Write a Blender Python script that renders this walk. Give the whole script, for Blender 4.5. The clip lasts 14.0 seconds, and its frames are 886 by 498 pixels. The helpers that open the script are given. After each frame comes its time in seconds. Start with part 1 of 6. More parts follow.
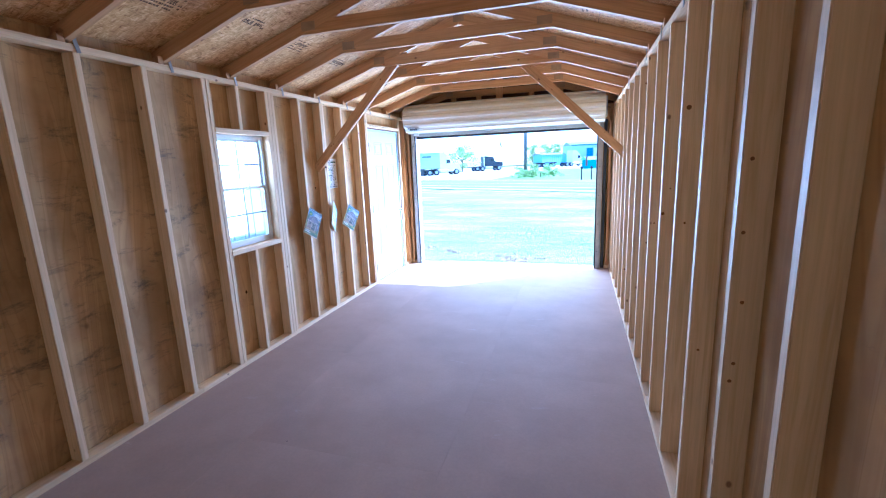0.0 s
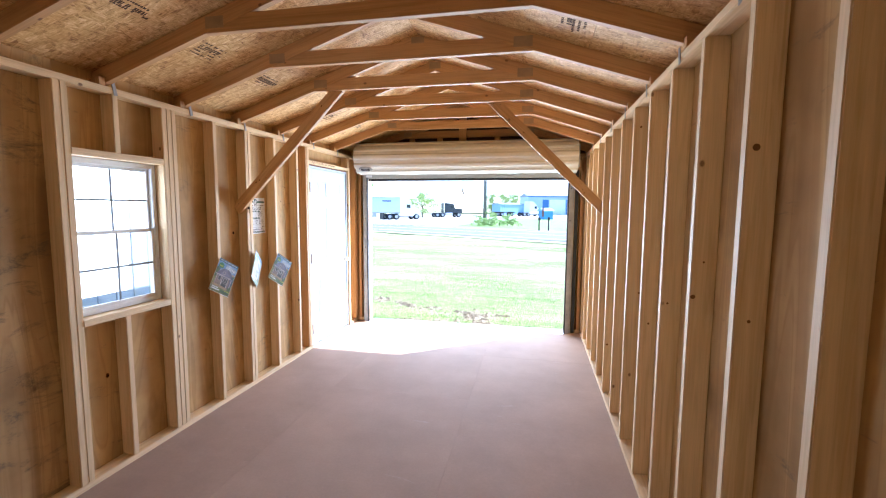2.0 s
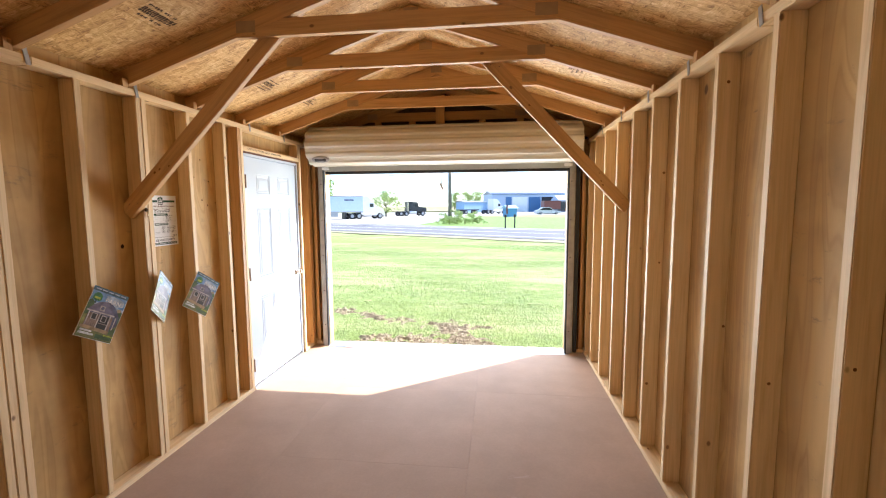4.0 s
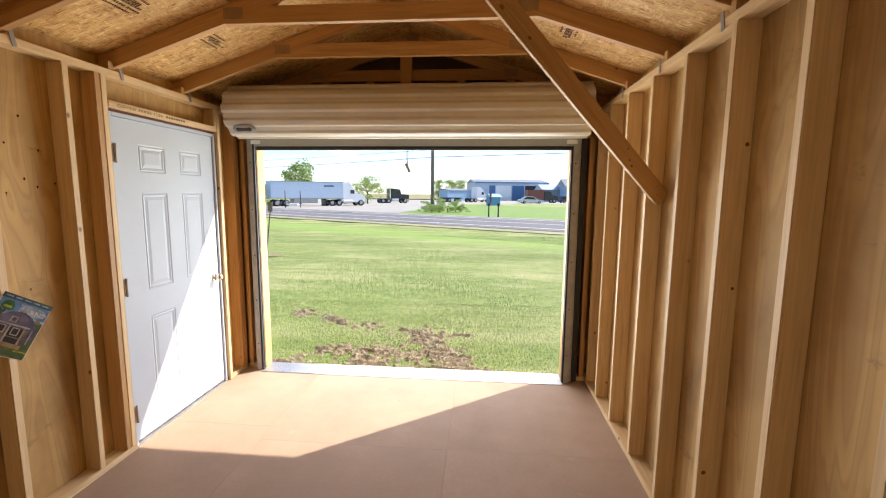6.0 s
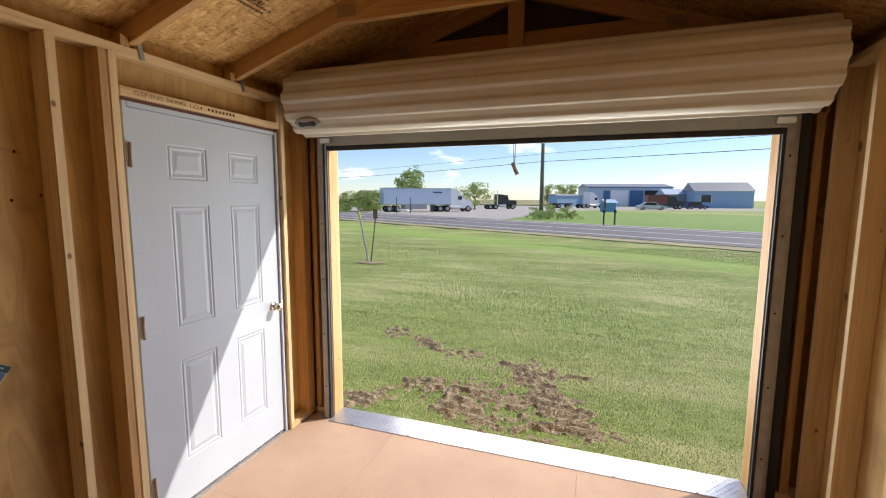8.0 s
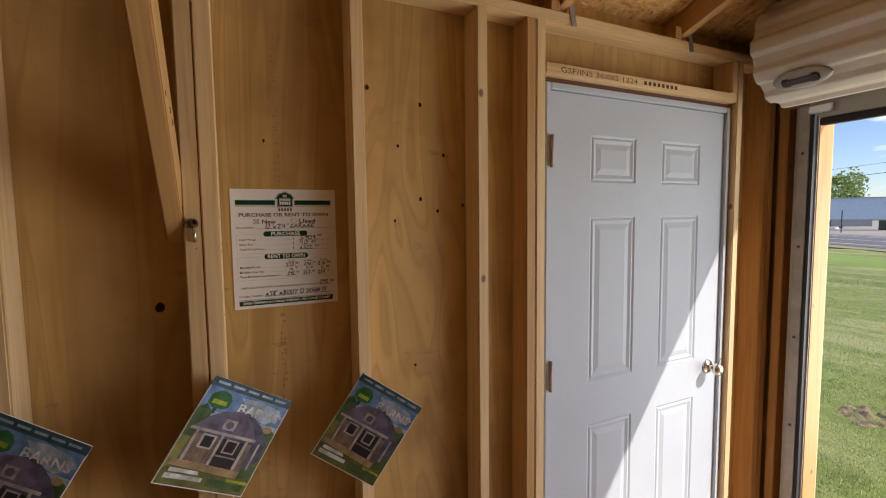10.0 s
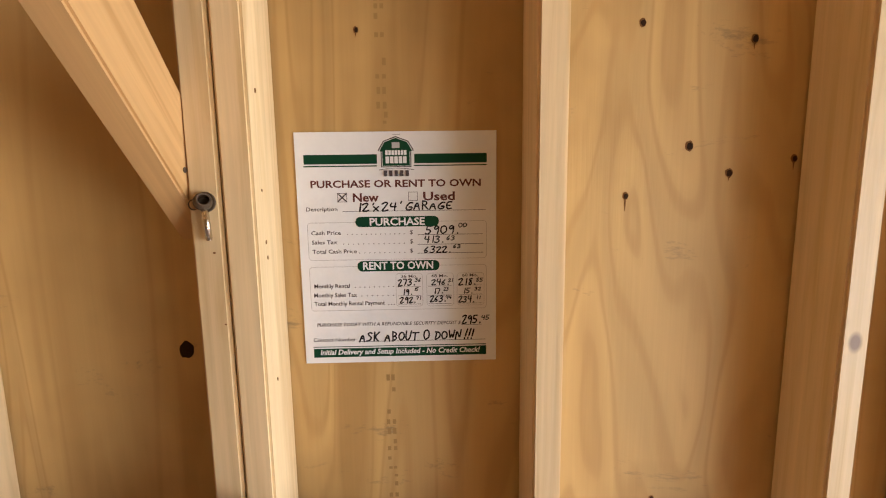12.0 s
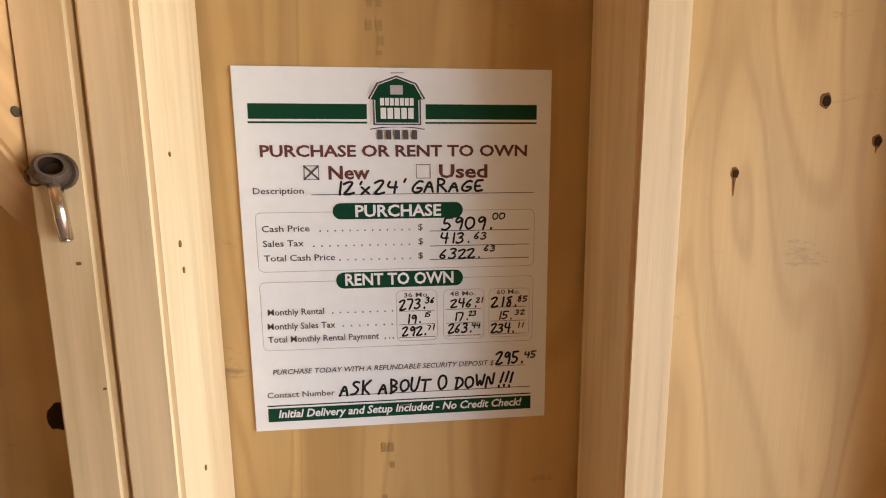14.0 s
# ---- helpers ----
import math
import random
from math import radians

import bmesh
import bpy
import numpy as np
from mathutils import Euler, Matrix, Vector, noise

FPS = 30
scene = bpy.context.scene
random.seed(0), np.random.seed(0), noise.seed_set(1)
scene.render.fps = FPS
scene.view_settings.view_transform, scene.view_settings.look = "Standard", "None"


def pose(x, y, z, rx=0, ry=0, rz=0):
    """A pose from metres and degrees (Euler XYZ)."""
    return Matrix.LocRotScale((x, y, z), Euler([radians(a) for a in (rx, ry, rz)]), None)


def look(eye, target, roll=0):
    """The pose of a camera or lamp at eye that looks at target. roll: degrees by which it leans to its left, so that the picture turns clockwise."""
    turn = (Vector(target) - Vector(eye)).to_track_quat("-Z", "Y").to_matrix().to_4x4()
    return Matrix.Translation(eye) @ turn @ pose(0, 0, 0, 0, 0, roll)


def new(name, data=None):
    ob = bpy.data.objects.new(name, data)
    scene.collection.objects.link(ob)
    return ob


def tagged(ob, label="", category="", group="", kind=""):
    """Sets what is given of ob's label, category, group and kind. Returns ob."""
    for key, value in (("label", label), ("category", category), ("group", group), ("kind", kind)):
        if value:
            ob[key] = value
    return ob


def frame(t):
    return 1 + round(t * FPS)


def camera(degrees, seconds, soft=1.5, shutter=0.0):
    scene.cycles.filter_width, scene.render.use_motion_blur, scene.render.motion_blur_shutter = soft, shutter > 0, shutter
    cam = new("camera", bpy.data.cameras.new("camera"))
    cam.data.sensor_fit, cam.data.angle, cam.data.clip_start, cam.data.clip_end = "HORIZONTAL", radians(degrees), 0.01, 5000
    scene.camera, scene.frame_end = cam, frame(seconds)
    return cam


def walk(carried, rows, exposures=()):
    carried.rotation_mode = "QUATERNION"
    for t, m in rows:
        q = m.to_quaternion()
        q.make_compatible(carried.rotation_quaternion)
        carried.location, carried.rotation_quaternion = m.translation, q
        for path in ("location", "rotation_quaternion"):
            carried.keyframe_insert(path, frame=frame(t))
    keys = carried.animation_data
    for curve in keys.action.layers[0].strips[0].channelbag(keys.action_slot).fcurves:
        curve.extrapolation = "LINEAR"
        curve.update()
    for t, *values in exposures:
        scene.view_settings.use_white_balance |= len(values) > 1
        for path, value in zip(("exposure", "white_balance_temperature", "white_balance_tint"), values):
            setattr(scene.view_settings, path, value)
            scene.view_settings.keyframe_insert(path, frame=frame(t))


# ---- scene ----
# ---- camera ----
cam = camera(91.4, 14.0, soft=1.1)
PATH = [
    (0, (1.057, 0.75, 1.583), (0.466, 2.621, 1.193), -2.3),
    (0.5, (0.999, 0.865, 1.582), (0.449, 2.756, 1.229), -1.6),
    (1, (0.99, 1.118, 1.587), (0.481, 3.03, 1.295), -1.4),
    (1.5, (0.985, 1.34, 1.596), (0.503, 3.267, 1.359), -0.7),
    (2, (0.892, 1.559, 1.601), (0.482, 3.508, 1.411), 0.4),
    (2.5, (0.792, 1.77, 1.612), (0.428, 3.73, 1.451), 0.5),
    (2.7, (0.756, 1.87, 1.604), (0.417, 3.835, 1.442), 0.7),
    (4.8, (0.517, 2.975, 1.595), (0.343, 4.955, 1.371), -1.3),
    (5, (0.548, 3.096, 1.593), (0.395, 5.077, 1.362), -1.3),
    (5.5, (0.585, 3.322, 1.598), (0.428, 5.299, 1.34), -0.9),
    (6, (0.574, 3.586, 1.6), (0.406, 5.563, 1.347), 0.5),
    (6.5, (0.549, 3.849, 1.602), (0.364, 5.828, 1.38), 1.0),
    (7, (0.544, 4.137, 1.602), (0.271, 6.106, 1.381), 0.9),
    (7.2, (0.546, 4.231, 1.631), (0.202, 6.188, 1.405), 0.7),
    (9.3, (-0.032, 4.955, 1.601), (-1.517, 6.288, 1.456), -0.8),
    (9.5, (-0.097, 4.984, 1.593), (-1.739, 6.119, 1.458), -1.2),
    (10, (-0.326, 5.002, 1.595), (-2.141, 5.830, 1.450), -0.7),
    (10.5, (-0.55, 5.031, 1.605), (-2.44, 5.665, 1.425), -0.7),
    (11, (-0.743, 5.117, 1.602), (-2.700, 5.472, 1.378), -1.2),
    (11.5, (-0.872, 5.187, 1.597), (-2.853, 5.263, 1.336), -1.0),
    (12, (-1.009, 5.156, 1.596), (-2.992, 5.198, 1.334), -0.8),
    (12.5, (-1.132, 5.118, 1.590), (-3.116, 5.154, 1.336), -1.0),
    (13, (-1.192, 5.095, 1.578), (-3.175, 5.134, 1.320), -1.2),
    (13.5, (-1.212, 5.094, 1.573), (-3.192, 5.167, 1.304), -1.0),
    (14, (-1.223, 5.111, 1.573), (-3.198, 5.282, 1.306), -0.6),
]
EXPOSURES = [(0.0, 2.30, 3880, 10), (1.0, 2.28, 4530, 10), (1.5, 2.20, 4820, 10), (2.5, 1.86, 5520, 10), (5.0, 1.34, 6650, 11), (6.0, 0.88, 7000, 12), (6.5, 0.65, 7000, 13),
             (7.2, 0.42, 7000, 13), (9.5, -0.10, 7000, 15), (10.0, 0.10, 7000, 15), (11.0, 0.72, 6850, 14), (12.0, 1.36, 6350, 12), (12.5, 1.49, 6250, 11), (14.0, 1.47, 5950, 10)]
walk(cam, [(t, look(eye, target, roll)) for t, eye, target, roll in PATH], EXPOSURES)

# ---- light ----
SUN_DIR = Vector((-0.750, -0.580, -0.857)).normalized()      # the way the sunlight travels
sun_data = bpy.data.lights.new("sun", "SUN")
sun_data.energy, sun_data.angle, sun_data.color = 5.0, radians(0.6), (1.0, 0.95, 0.87)
sun_lamp = new("sun", sun_data)
sun_lamp.rotation_euler = SUN_DIR.to_track_quat("-Z", "Y").to_euler()
world = bpy.data.worlds.new("sky")
scene.world = world
world.use_nodes = True
wn, wl = world.node_tree.nodes, world.node_tree.links
sky = wn.new("ShaderNodeTexSky")
sky.sky_type, sky.sun_disc = "NISHITA", False
sky.sun_elevation = math.asin(-SUN_DIR.z)
sky.sun_rotation = math.atan2(-SUN_DIR.x, -SUN_DIR.y)
sky.air_density, sky.dust_density, sky.ozone_density = 1.0, 0.05, 3.0
# soft white fair-weather clouds over the blue
co = wn.new("ShaderNodeTexCoord")
mp = wn.new("ShaderNodeMapping")
mp.inputs["Scale"].default_value = (1.0, 1.0, 3.2)
cl = wn.new("ShaderNodeTexNoise")
cl.inputs["Scale"].default_value, cl.inputs["Detail"].default_value, cl.inputs["Roughness"].default_value = 5.5, 9.0, 0.55
cr = wn.new("ShaderNodeValToRGB")
cr.color_ramp.elements[0].position, cr.color_ramp.elements[1].position = 0.58, 0.74
cr.color_ramp.elements[0].color, cr.color_ramp.elements[1].color = (0, 0, 0, 1), (1, 1, 1, 1)
mx = wn.new("ShaderNodeMix")
mx.data_type = "RGBA"
mx.inputs[7].default_value = (11.0, 11.2, 11.8, 1)
wl.new(co.outputs["Generated"], mp.inputs["Vector"])
wl.new(mp.outputs["Vector"], cl.inputs["Vector"])
wl.new(cl.outputs["Fac"], cr.inputs["Fac"])
wl.new(cr.outputs["Color"], mx.inputs[0])
tint = wn.new("ShaderNodeMix")
tint.data_type, tint.blend_type = "RGBA", "MULTIPLY"
tint.inputs[0].default_value = 1.0
tint.inputs[7].default_value = (0.86, 0.96, 1.16, 1)
wl.new(sky.outputs["Color"], tint.inputs[6])
wl.new(tint.outputs[2], mx.inputs[6])
wl.new(mx.outputs[2], wn["Background"].inputs["Color"])
wn["Background"].inputs["Strength"].default_value = 0.13


def area_lamp(name, m, w, h, power, colour):
    d = bpy.data.lights.new(name, "AREA")
    d.shape, d.size, d.size_y, d.energy, d.color = "RECTANGLE", w, h, power, colour
    o = new(name, d)
    o.matrix_world = m
    return o


# the sky's light through the wide opening and the window
area_lamp("door_skylight", look((0.05, 8.50, 1.00), (0.0, 2.6, 2.7)), 2.7, 1.8, 80, (0.94, 0.97, 1.0))
area_lamp("window_skylight", look((-1.86, 3.735, 1.46), (0.0, 3.735, 1.30)), 0.62, 0.90, 3.4, (0.95, 0.97, 1.0))

# ---- materials ----


def mat(name, rough=0.6, metal=0.0, base=(0.5, 0.5, 0.5)):
    m = bpy.data.materials.new(name)
    m.use_nodes = True
    b = m.node_tree.nodes["Principled BSDF"]
    b.inputs["Base Color"].default_value = (*base, 1)
    b.inputs["Roughness"].default_value, b.inputs["Metallic"].default_value = rough, metal
    return m


class Net:
    """Short hand for building a node net on a material."""

    def __init__(self, m):
        self.m, self.n, self.l = m, m.node_tree.nodes, m.node_tree.links
        self.bsdf = self.n["Principled BSDF"]
        self.coord = self.n.new("ShaderNodeTexCoord")
        self.info = self.n.new("ShaderNodeObjectInfo")

    def link(self, a, b):
        self.l.new(a, b)

    def vec(self, scale, shuffle=0.0, source="Object"):
        p = self.n.new("ShaderNodeMapping")
        p.inputs["Scale"].default_value = scale
        self.link(self.coord.outputs[source], p.inputs["Vector"])
        if shuffle:
            k = self.n.new("ShaderNodeMath")
            k.operation, k.inputs[1].default_value = "MULTIPLY", shuffle
            self.link(self.info.outputs["Random"], k.inputs[0])
            c = self.n.new("ShaderNodeCombineXYZ")
            for i in range(3):
                self.link(k.outputs[0], c.inputs[i])
            self.link(c.outputs[0], p.inputs["Location"])
        return p.outputs[0]

    def noise(self, v, scale, detail=4.0, rough=0.55, warp=0.0):
        t = self.n.new("ShaderNodeTexNoise")
        t.inputs["Scale"].default_value, t.inputs["Detail"].default_value = scale, detail
        t.inputs["Roughness"].default_value, t.inputs["Distortion"].default_value = rough, warp
        self.link(v, t.inputs["Vector"])
        return t.outputs["Fac"]

    def voronoi(self, v, scale, out="Distance", feature="F1"):
        t = self.n.new("ShaderNodeTexVoronoi")
        t.feature = feature
        t.inputs["Scale"].default_value = scale
        self.link(v, t.inputs["Vector"])
        return t.outputs[out]

    def ramp(self, fac, *stops):
        r = self.n.new("ShaderNodeValToRGB")
        e = r.color_ramp.elements
        while len(e) < len(stops):
            e.new(0.5)
        for k, (p, c) in zip(e, stops):
            k.position, k.color = p, (*(c if len(c) == 3 else (c[0],) * 3), 1)
        self.link(fac, r.inputs["Fac"])
        return r.outputs["Color"]

    def mix(self, a, b, fac, mode="MIX"):
        x = self.n.new("ShaderNodeMix")
        x.data_type, x.blend_type = "RGBA", mode
        for s, i in ((a, 6), (b, 7)):
            if isinstance(s, tuple):
                x.inputs[i].default_value = (*s, 1)
            else:
                self.link(s, x.inputs[i])
        if isinstance(fac, float):
            x.inputs[0].default_value = fac
        else:
            self.link(fac, x.inputs[0])
        return x.outputs[2]

    def colour(self, c):
        self.link(c, self.bsdf.inputs["Base Color"])

    def rough(self, fac, lo, hi):
        r = self.ramp(fac, (0.3, (lo,)), (0.7, (hi,)))
        self.link(r, self.bsdf.inputs["Roughness"])

    def bump(self, fac, strength, distance):
        b = self.n.new("ShaderNodeBump")
        b.inputs["Strength"].default_value, b.inputs["Distance"].default_value = strength, distance
        self.link(fac, b.inputs["Height"])
        self.link(b.outputs[0], self.bsdf.inputs["Normal"])


def lumber(name, light, dark, knot=(0.16, 0.07, 0.03)):
    """Planed softwood: grain along local z, a few knots, tone changing from board to board."""
    m = mat(name, 0.62)
    k = Net(m)
    g = k.noise(k.vec((26, 26, 1.1), 40), 1.6, 5, 0.6, 0.9)
    fine = k.noise(k.vec((150, 150, 4), 40), 1.0, 3)
    c = k.ramp(g, (0.30, dark), (0.52, light), (0.75, tuple(min(1, v * 1.10) for v in light)))
    c = k.mix(c, k.ramp(fine, (0.3, (0.80,)), (0.7, (1.0,))), 0.5, "MULTIPLY")
    tone = k.ramp(k.info.outputs["Random"], (0.0, (0.80, 0.76, 0.70)), (0.5, (0.95, 0.93, 0.90)), (1.0, (1.0, 1.0, 1.0)))
    c = k.mix(c, tone, 0.8, "MULTIPLY")
    kd = k.voronoi(k.vec((7.0, 7.0, 4.6), 25), 1.0)
    c = k.mix(c, knot, k.ramp(kd, (0.040, (0.9,)), (0.075, (0.0,))))
    k.colour(c)
    k.bump(fine, 0.12, 0.002)
    k.rough(g, 0.55, 0.72)
    return m


def plywood(name, light, dark, along=2, mould_from=0.60):
    """Rotary-cut plywood: broad cathedral figure along z, patches, stains and plugs."""
    m = mat(name, 0.68)
    k = Net(m)
    s = [4.2, 4.2, 4.2]
    s[along] = 0.5
    w = k.noise(k.vec(tuple(s), 30), 1.0, 2, 0.4, 1.4)
    ring = k.n.new("ShaderNodeMath")
    ring.operation, ring.inputs[1].default_value = "MULTIPLY", 70.0
    k.link(w, ring.inputs[0])
    wave = k.n.new("ShaderNodeMath")
    wave.operation = "SINE"
    k.link(ring.outputs[0], wave.inputs[0])
    broad = k.ramp(w, (0.30, dark), (0.44, light), (0.53, tuple(v * 0.80 for v in light)), (0.62, light), (0.75, tuple(v * 0.78 for v in light)))
    band = k.mix(broad, dark, k.ramp(wave.outputs[0], (0.0, (0.0,)), (0.55, (0.10,)), (1.0, (0.55,))))
    fs = [180.0, 180.0, 180.0]
    fs[along] = 5.0
    fine = k.noise(k.vec(tuple(fs), 30), 1.0, 2)
    c = k.mix(band, light, 0.32)
    c = k.mix(c, k.ramp(fine, (0.3, (0.88,)), (0.7, (1.0,))), 0.30, "MULTIPLY")
    stain = k.noise(k.vec((1.3, 1.3, 1.3), 9), 1.0, 5, 0.6)
    c = k.mix(c, k.ramp(stain, (0.34, (0.52, 0.46, 0.38)), (0.56, (1.0, 1.0, 1.0))), 0.75, "MULTIPLY")
    mould = k.noise(k.vec((2.2, 2.2, 6.0), 13), 1.5, 8, 0.78, 0.5)
    c = k.mix(c, (0.10, 0.085, 0.06), k.ramp(mould, (mould_from, (0.0,)), (mould_from + 0.13, (0.8,))))
    kd = k.voronoi(k.vec((2.6, 2.6, 1.9), 17), 1.0)
    c = k.mix(c, (0.10, 0.05, 0.03), k.ramp(kd, (0.035, (0.9,)), (0.060, (0.0,))))
    k.colour(c)
    k.bump(fine, 0.10, 0.002)
    return m


def strandboard():
    m = mat("oriented_strand_board", 0.7)
    k = Net(m)
    v = k.vec((1, 1, 1), 7)
    a = k.noise(k.vec((10, 62, 10), 7), 1.0, 3, 0.55, 1.3)
    b = k.noise(k.vec((52, 15, 40), 7), 1.0, 3, 0.55, 1.6)
    d = k.voronoi(k.vec((22, 38, 22), 7), 1.0, "Color")
    n = k.ramp(k.noise(v, 13, 2, 0.5, 2.0), (0.45, (0.0,)), (0.55, (1.0,)))
    sep = k.n.new("ShaderNodeSeparateColor")
    k.link(k.mix(k.mix(a, b, n), d, 0.16), sep.inputs[0])
    c = k.ramp(sep.outputs[0], (0.30, (0.30, 0.14, 0.036)), (0.44, (0.58, 0.33, 0.105)), (0.56, (0.70, 0.435, 0.165)), (0.70, (0.86, 0.62, 0.31)))
    big = k.noise(v, 1.4, 3)
    c = k.mix(c, k.ramp(big, (0.35, (0.80, 0.76, 0.70)), (0.65, (1.0, 1.0, 1.0))), 0.6, "MULTIPLY")
    k.colour(c)
    k.bump(sep.outputs[0], 0.3, 0.003)
    return m


def floorboard():
    m = mat("coated_floor_panel", 0.42)
    k = Net(m)
    v = k.vec((1, 1, 1), 5)
    n = k.noise(v, 2.2, 5, 0.6)
    f = k.noise(v, 60, 4, 0.6)
    c = k.ramp(n, (0.3, (0.370, 0.255, 0.185)), (0.7, (0.445, 0.310, 0.226)))
    c = k.mix(c, k.ramp(f, (0.35, (0.88,)), (0.65, (1.0,))), 0.6, "MULTIPLY")
    scuff = k.noise(k.vec((2.0, 7.0, 1.0), 5), 2.0, 6, 0.7, 0.6)
    c = k.mix(c, (0.55, 0.44, 0.38), k.ramp(scuff, (0.64, (0.0,)), (0.74, (0.35,))))
    d = k.voronoi(v, 3.1)
    c = k.mix(c, (0.12, 0.08, 0.06), k.ramp(d, (0.012, (0.8,)), (0.022, (0.0,))))
    k.colour(c)
    k.rough(f, 0.74, 0.90)
    k.bsdf.inputs["Specular IOR Level"].default_value = 0.22
    k.bump(f, 0.10, 0.001)
    return m


def painted(name, base, rough=0.4, dirt=0.12, metal=0.0, scale=3.0, gloss=0.5):
    m = mat(name, rough, metal)
    m.node_tree.nodes["Principled BSDF"].inputs["Specular IOR Level"].default_value = gloss
    k = Net(m)
    v = k.vec((1, 1, 1), 3)
    n = k.noise(v, scale, 5, 0.6)
    f = k.noise(v, scale * 30, 3, 0.6)
    c = k.mix(base, tuple(x * (1 - dirt) for x in base), k.ramp(n, (0.35, (1.0,)), (0.65, (0.0,))))
    c = k.mix(c, k.ramp(f, (0.3, (0.94,)), (0.7, (1.0,))), 0.6, "MULTIPLY")
    k.colour(c)
    k.rough(n, max(0.05, rough - 0.06), rough + 0.08)
    k.bump(f, 0.05, 0.001)
    return m


def plain(name, base, rough=0.6, metal=0.0):
    return mat(name, rough, metal, base)


WOOD = lumber("spruce_stud_wood", (0.76, 0.555, 0.315), (0.64, 0.435, 0.215))
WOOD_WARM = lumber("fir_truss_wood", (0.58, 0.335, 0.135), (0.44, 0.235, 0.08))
PLY = plywood("plywood_sheathing", (0.61, 0.385, 0.145), (0.38, 0.205, 0.060))
PLY_STAINED = plywood("mildewed_plywood_sheathing", (0.63, 0.42, 0.185), (0.38, 0.225, 0.08), 2, 0.530)
OSB = strandboard()
FLOOR = floorboard()
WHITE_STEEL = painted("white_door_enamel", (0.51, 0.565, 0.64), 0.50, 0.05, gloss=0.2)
WHITE_VINYL = painted("white_vinyl", (0.80, 0.80, 0.79), 0.35, 0.06)
CURTAIN = painted("cream_painted_steel", (0.70, 0.66, 0.58), 0.36, 0.10)
GALV = painted("galvanised_steel", (0.42, 0.42, 0.42), 0.45, 0.25, 0.7, 8)
BARGREY = painted("grey_painted_bar", (0.42, 0.42, 0.39), 0.45, 0.12)
ALU = painted("bright_aluminium", (0.78, 0.78, 0.79), 0.32, 0.15, 0.9, 8)
CHROME = plain("satin_nickel", (0.72, 0.66, 0.58), 0.22, 1.0)
DARK_STEEL = painted("dark_steel", (0.09, 0.08, 0.08), 0.5, 0.3, 0.6)
RUBBER = painted("black_rubber", (0.025, 0.025, 0.027), 0.6, 0.3)
HINGE = painted("tarnished_hinge_steel", (0.45, 0.37, 0.33), 0.45, 0.3, 0.25, 12)
JOINT = painted("dull_joint_plate", (0.38, 0.25, 0.13), 0.55, 0.25, 0.0, 12)
BOLT = painted("rusted_bolt_steel", (0.10, 0.062, 0.036), 0.55, 0.4, 0.2, 60)
GUIDE = painted("dull_guide_steel", (0.42, 0.41, 0.40), 0.5, 0.3, 0.15, 8)
HOLE = plain("dark_hole", (0.035, 0.018, 0.010), 0.9)
HOLE.node_tree.nodes["Principled BSDF"].inputs["Specular IOR Level"].default_value = 0.05
KNOT = plain("brown_knot_wood", (0.20, 0.092, 0.034), 0.9)
KNOT.node_tree.nodes["Principled BSDF"].inputs["Specular IOR Level"].default_value = 0.05
INK = plain("black_marker_ink", (0.02, 0.018, 0.02), 0.6)
STAMP = plain("dark_stamp_ink", (0.11, 0.065, 0.035), 0.8)
FAINT = plain("faint_roller_print", (0.37, 0.23, 0.09), 0.8)
PAPER = painted("white_paper", (0.80, 0.79, 0.80), 0.7, 0.04)
GREEN_INK = plain("dark_green_print", (0.007, 0.050, 0.024), 0.55)
PRINT_INK = plain("maroon_print", (0.13, 0.045, 0.04), 0.6)
GREY_INK = plain("dark_grey_print", (0.10, 0.08, 0.085), 0.6)
LINE_INK = plain("pale_rule_print", (0.45, 0.42, 0.43), 0.6)
for m in (INK, GREEN_INK, PRINT_INK, GREY_INK, LINE_INK, STAMP, FAINT):
    m.node_tree.nodes["Principled BSDF"].inputs["Specular IOR Level"].default_value = 0.12
ROPE = painted("braided_rope", (0.5, 0.48, 0.42), 0.8, 0.2)

# ---- mesh helpers ----


def mesh_from(bm, name, material, smooth=False):
    me = bpy.data.meshes.new(name)
    bm.to_mesh(me)
    bm.free()
    me.materials.append(material)
    if smooth:
        for p in me.polygons:
            p.use_smooth = True
    return me


def thing(name, label, category, at=(0, 0, 0), group="", kind=""):
    e = new(name)
    e.location = at
    return tagged(e, label, category, group, kind)


def part(name, bm, material, parent=None, label="", smooth=False):
    ob = new(name, mesh_from(bm, name, material, smooth))
    if parent:
        hang(ob, parent)
    return tagged(ob, label)


def world_of(o):
    return world_of(o.parent) @ o.matrix_parent_inverse @ o.matrix_basis if o.parent else o.matrix_basis.copy()


def hang(ob, parent):
    """Makes ob, which stands in world coordinates, a part of parent."""
    ob.parent = parent
    ob.matrix_parent_inverse = world_of(parent).inverted()


def box_bm(lo, hi, bevel=0.0, bm=None):
    b = bmesh.new()
    c = [(a + d) / 2 for a, d in zip(lo, hi)]
    s = [abs(d - a) for a, d in zip(lo, hi)]
    bmesh.ops.create_cube(b, size=1, matrix=Matrix.Translation(c) @ Matrix.Diagonal((*s, 1)))
    if bevel:
        bmesh.ops.bevel(b, geom=b.edges[:], offset=bevel, segments=2, affect="EDGES", clamp_overlap=True)
    if bm is None:
        return b
    tmp = bpy.data.meshes.new("tmp")
    b.to_mesh(tmp)
    b.free()
    bm.from_mesh(tmp)
    bpy.data.meshes.remove(tmp)
    return bm


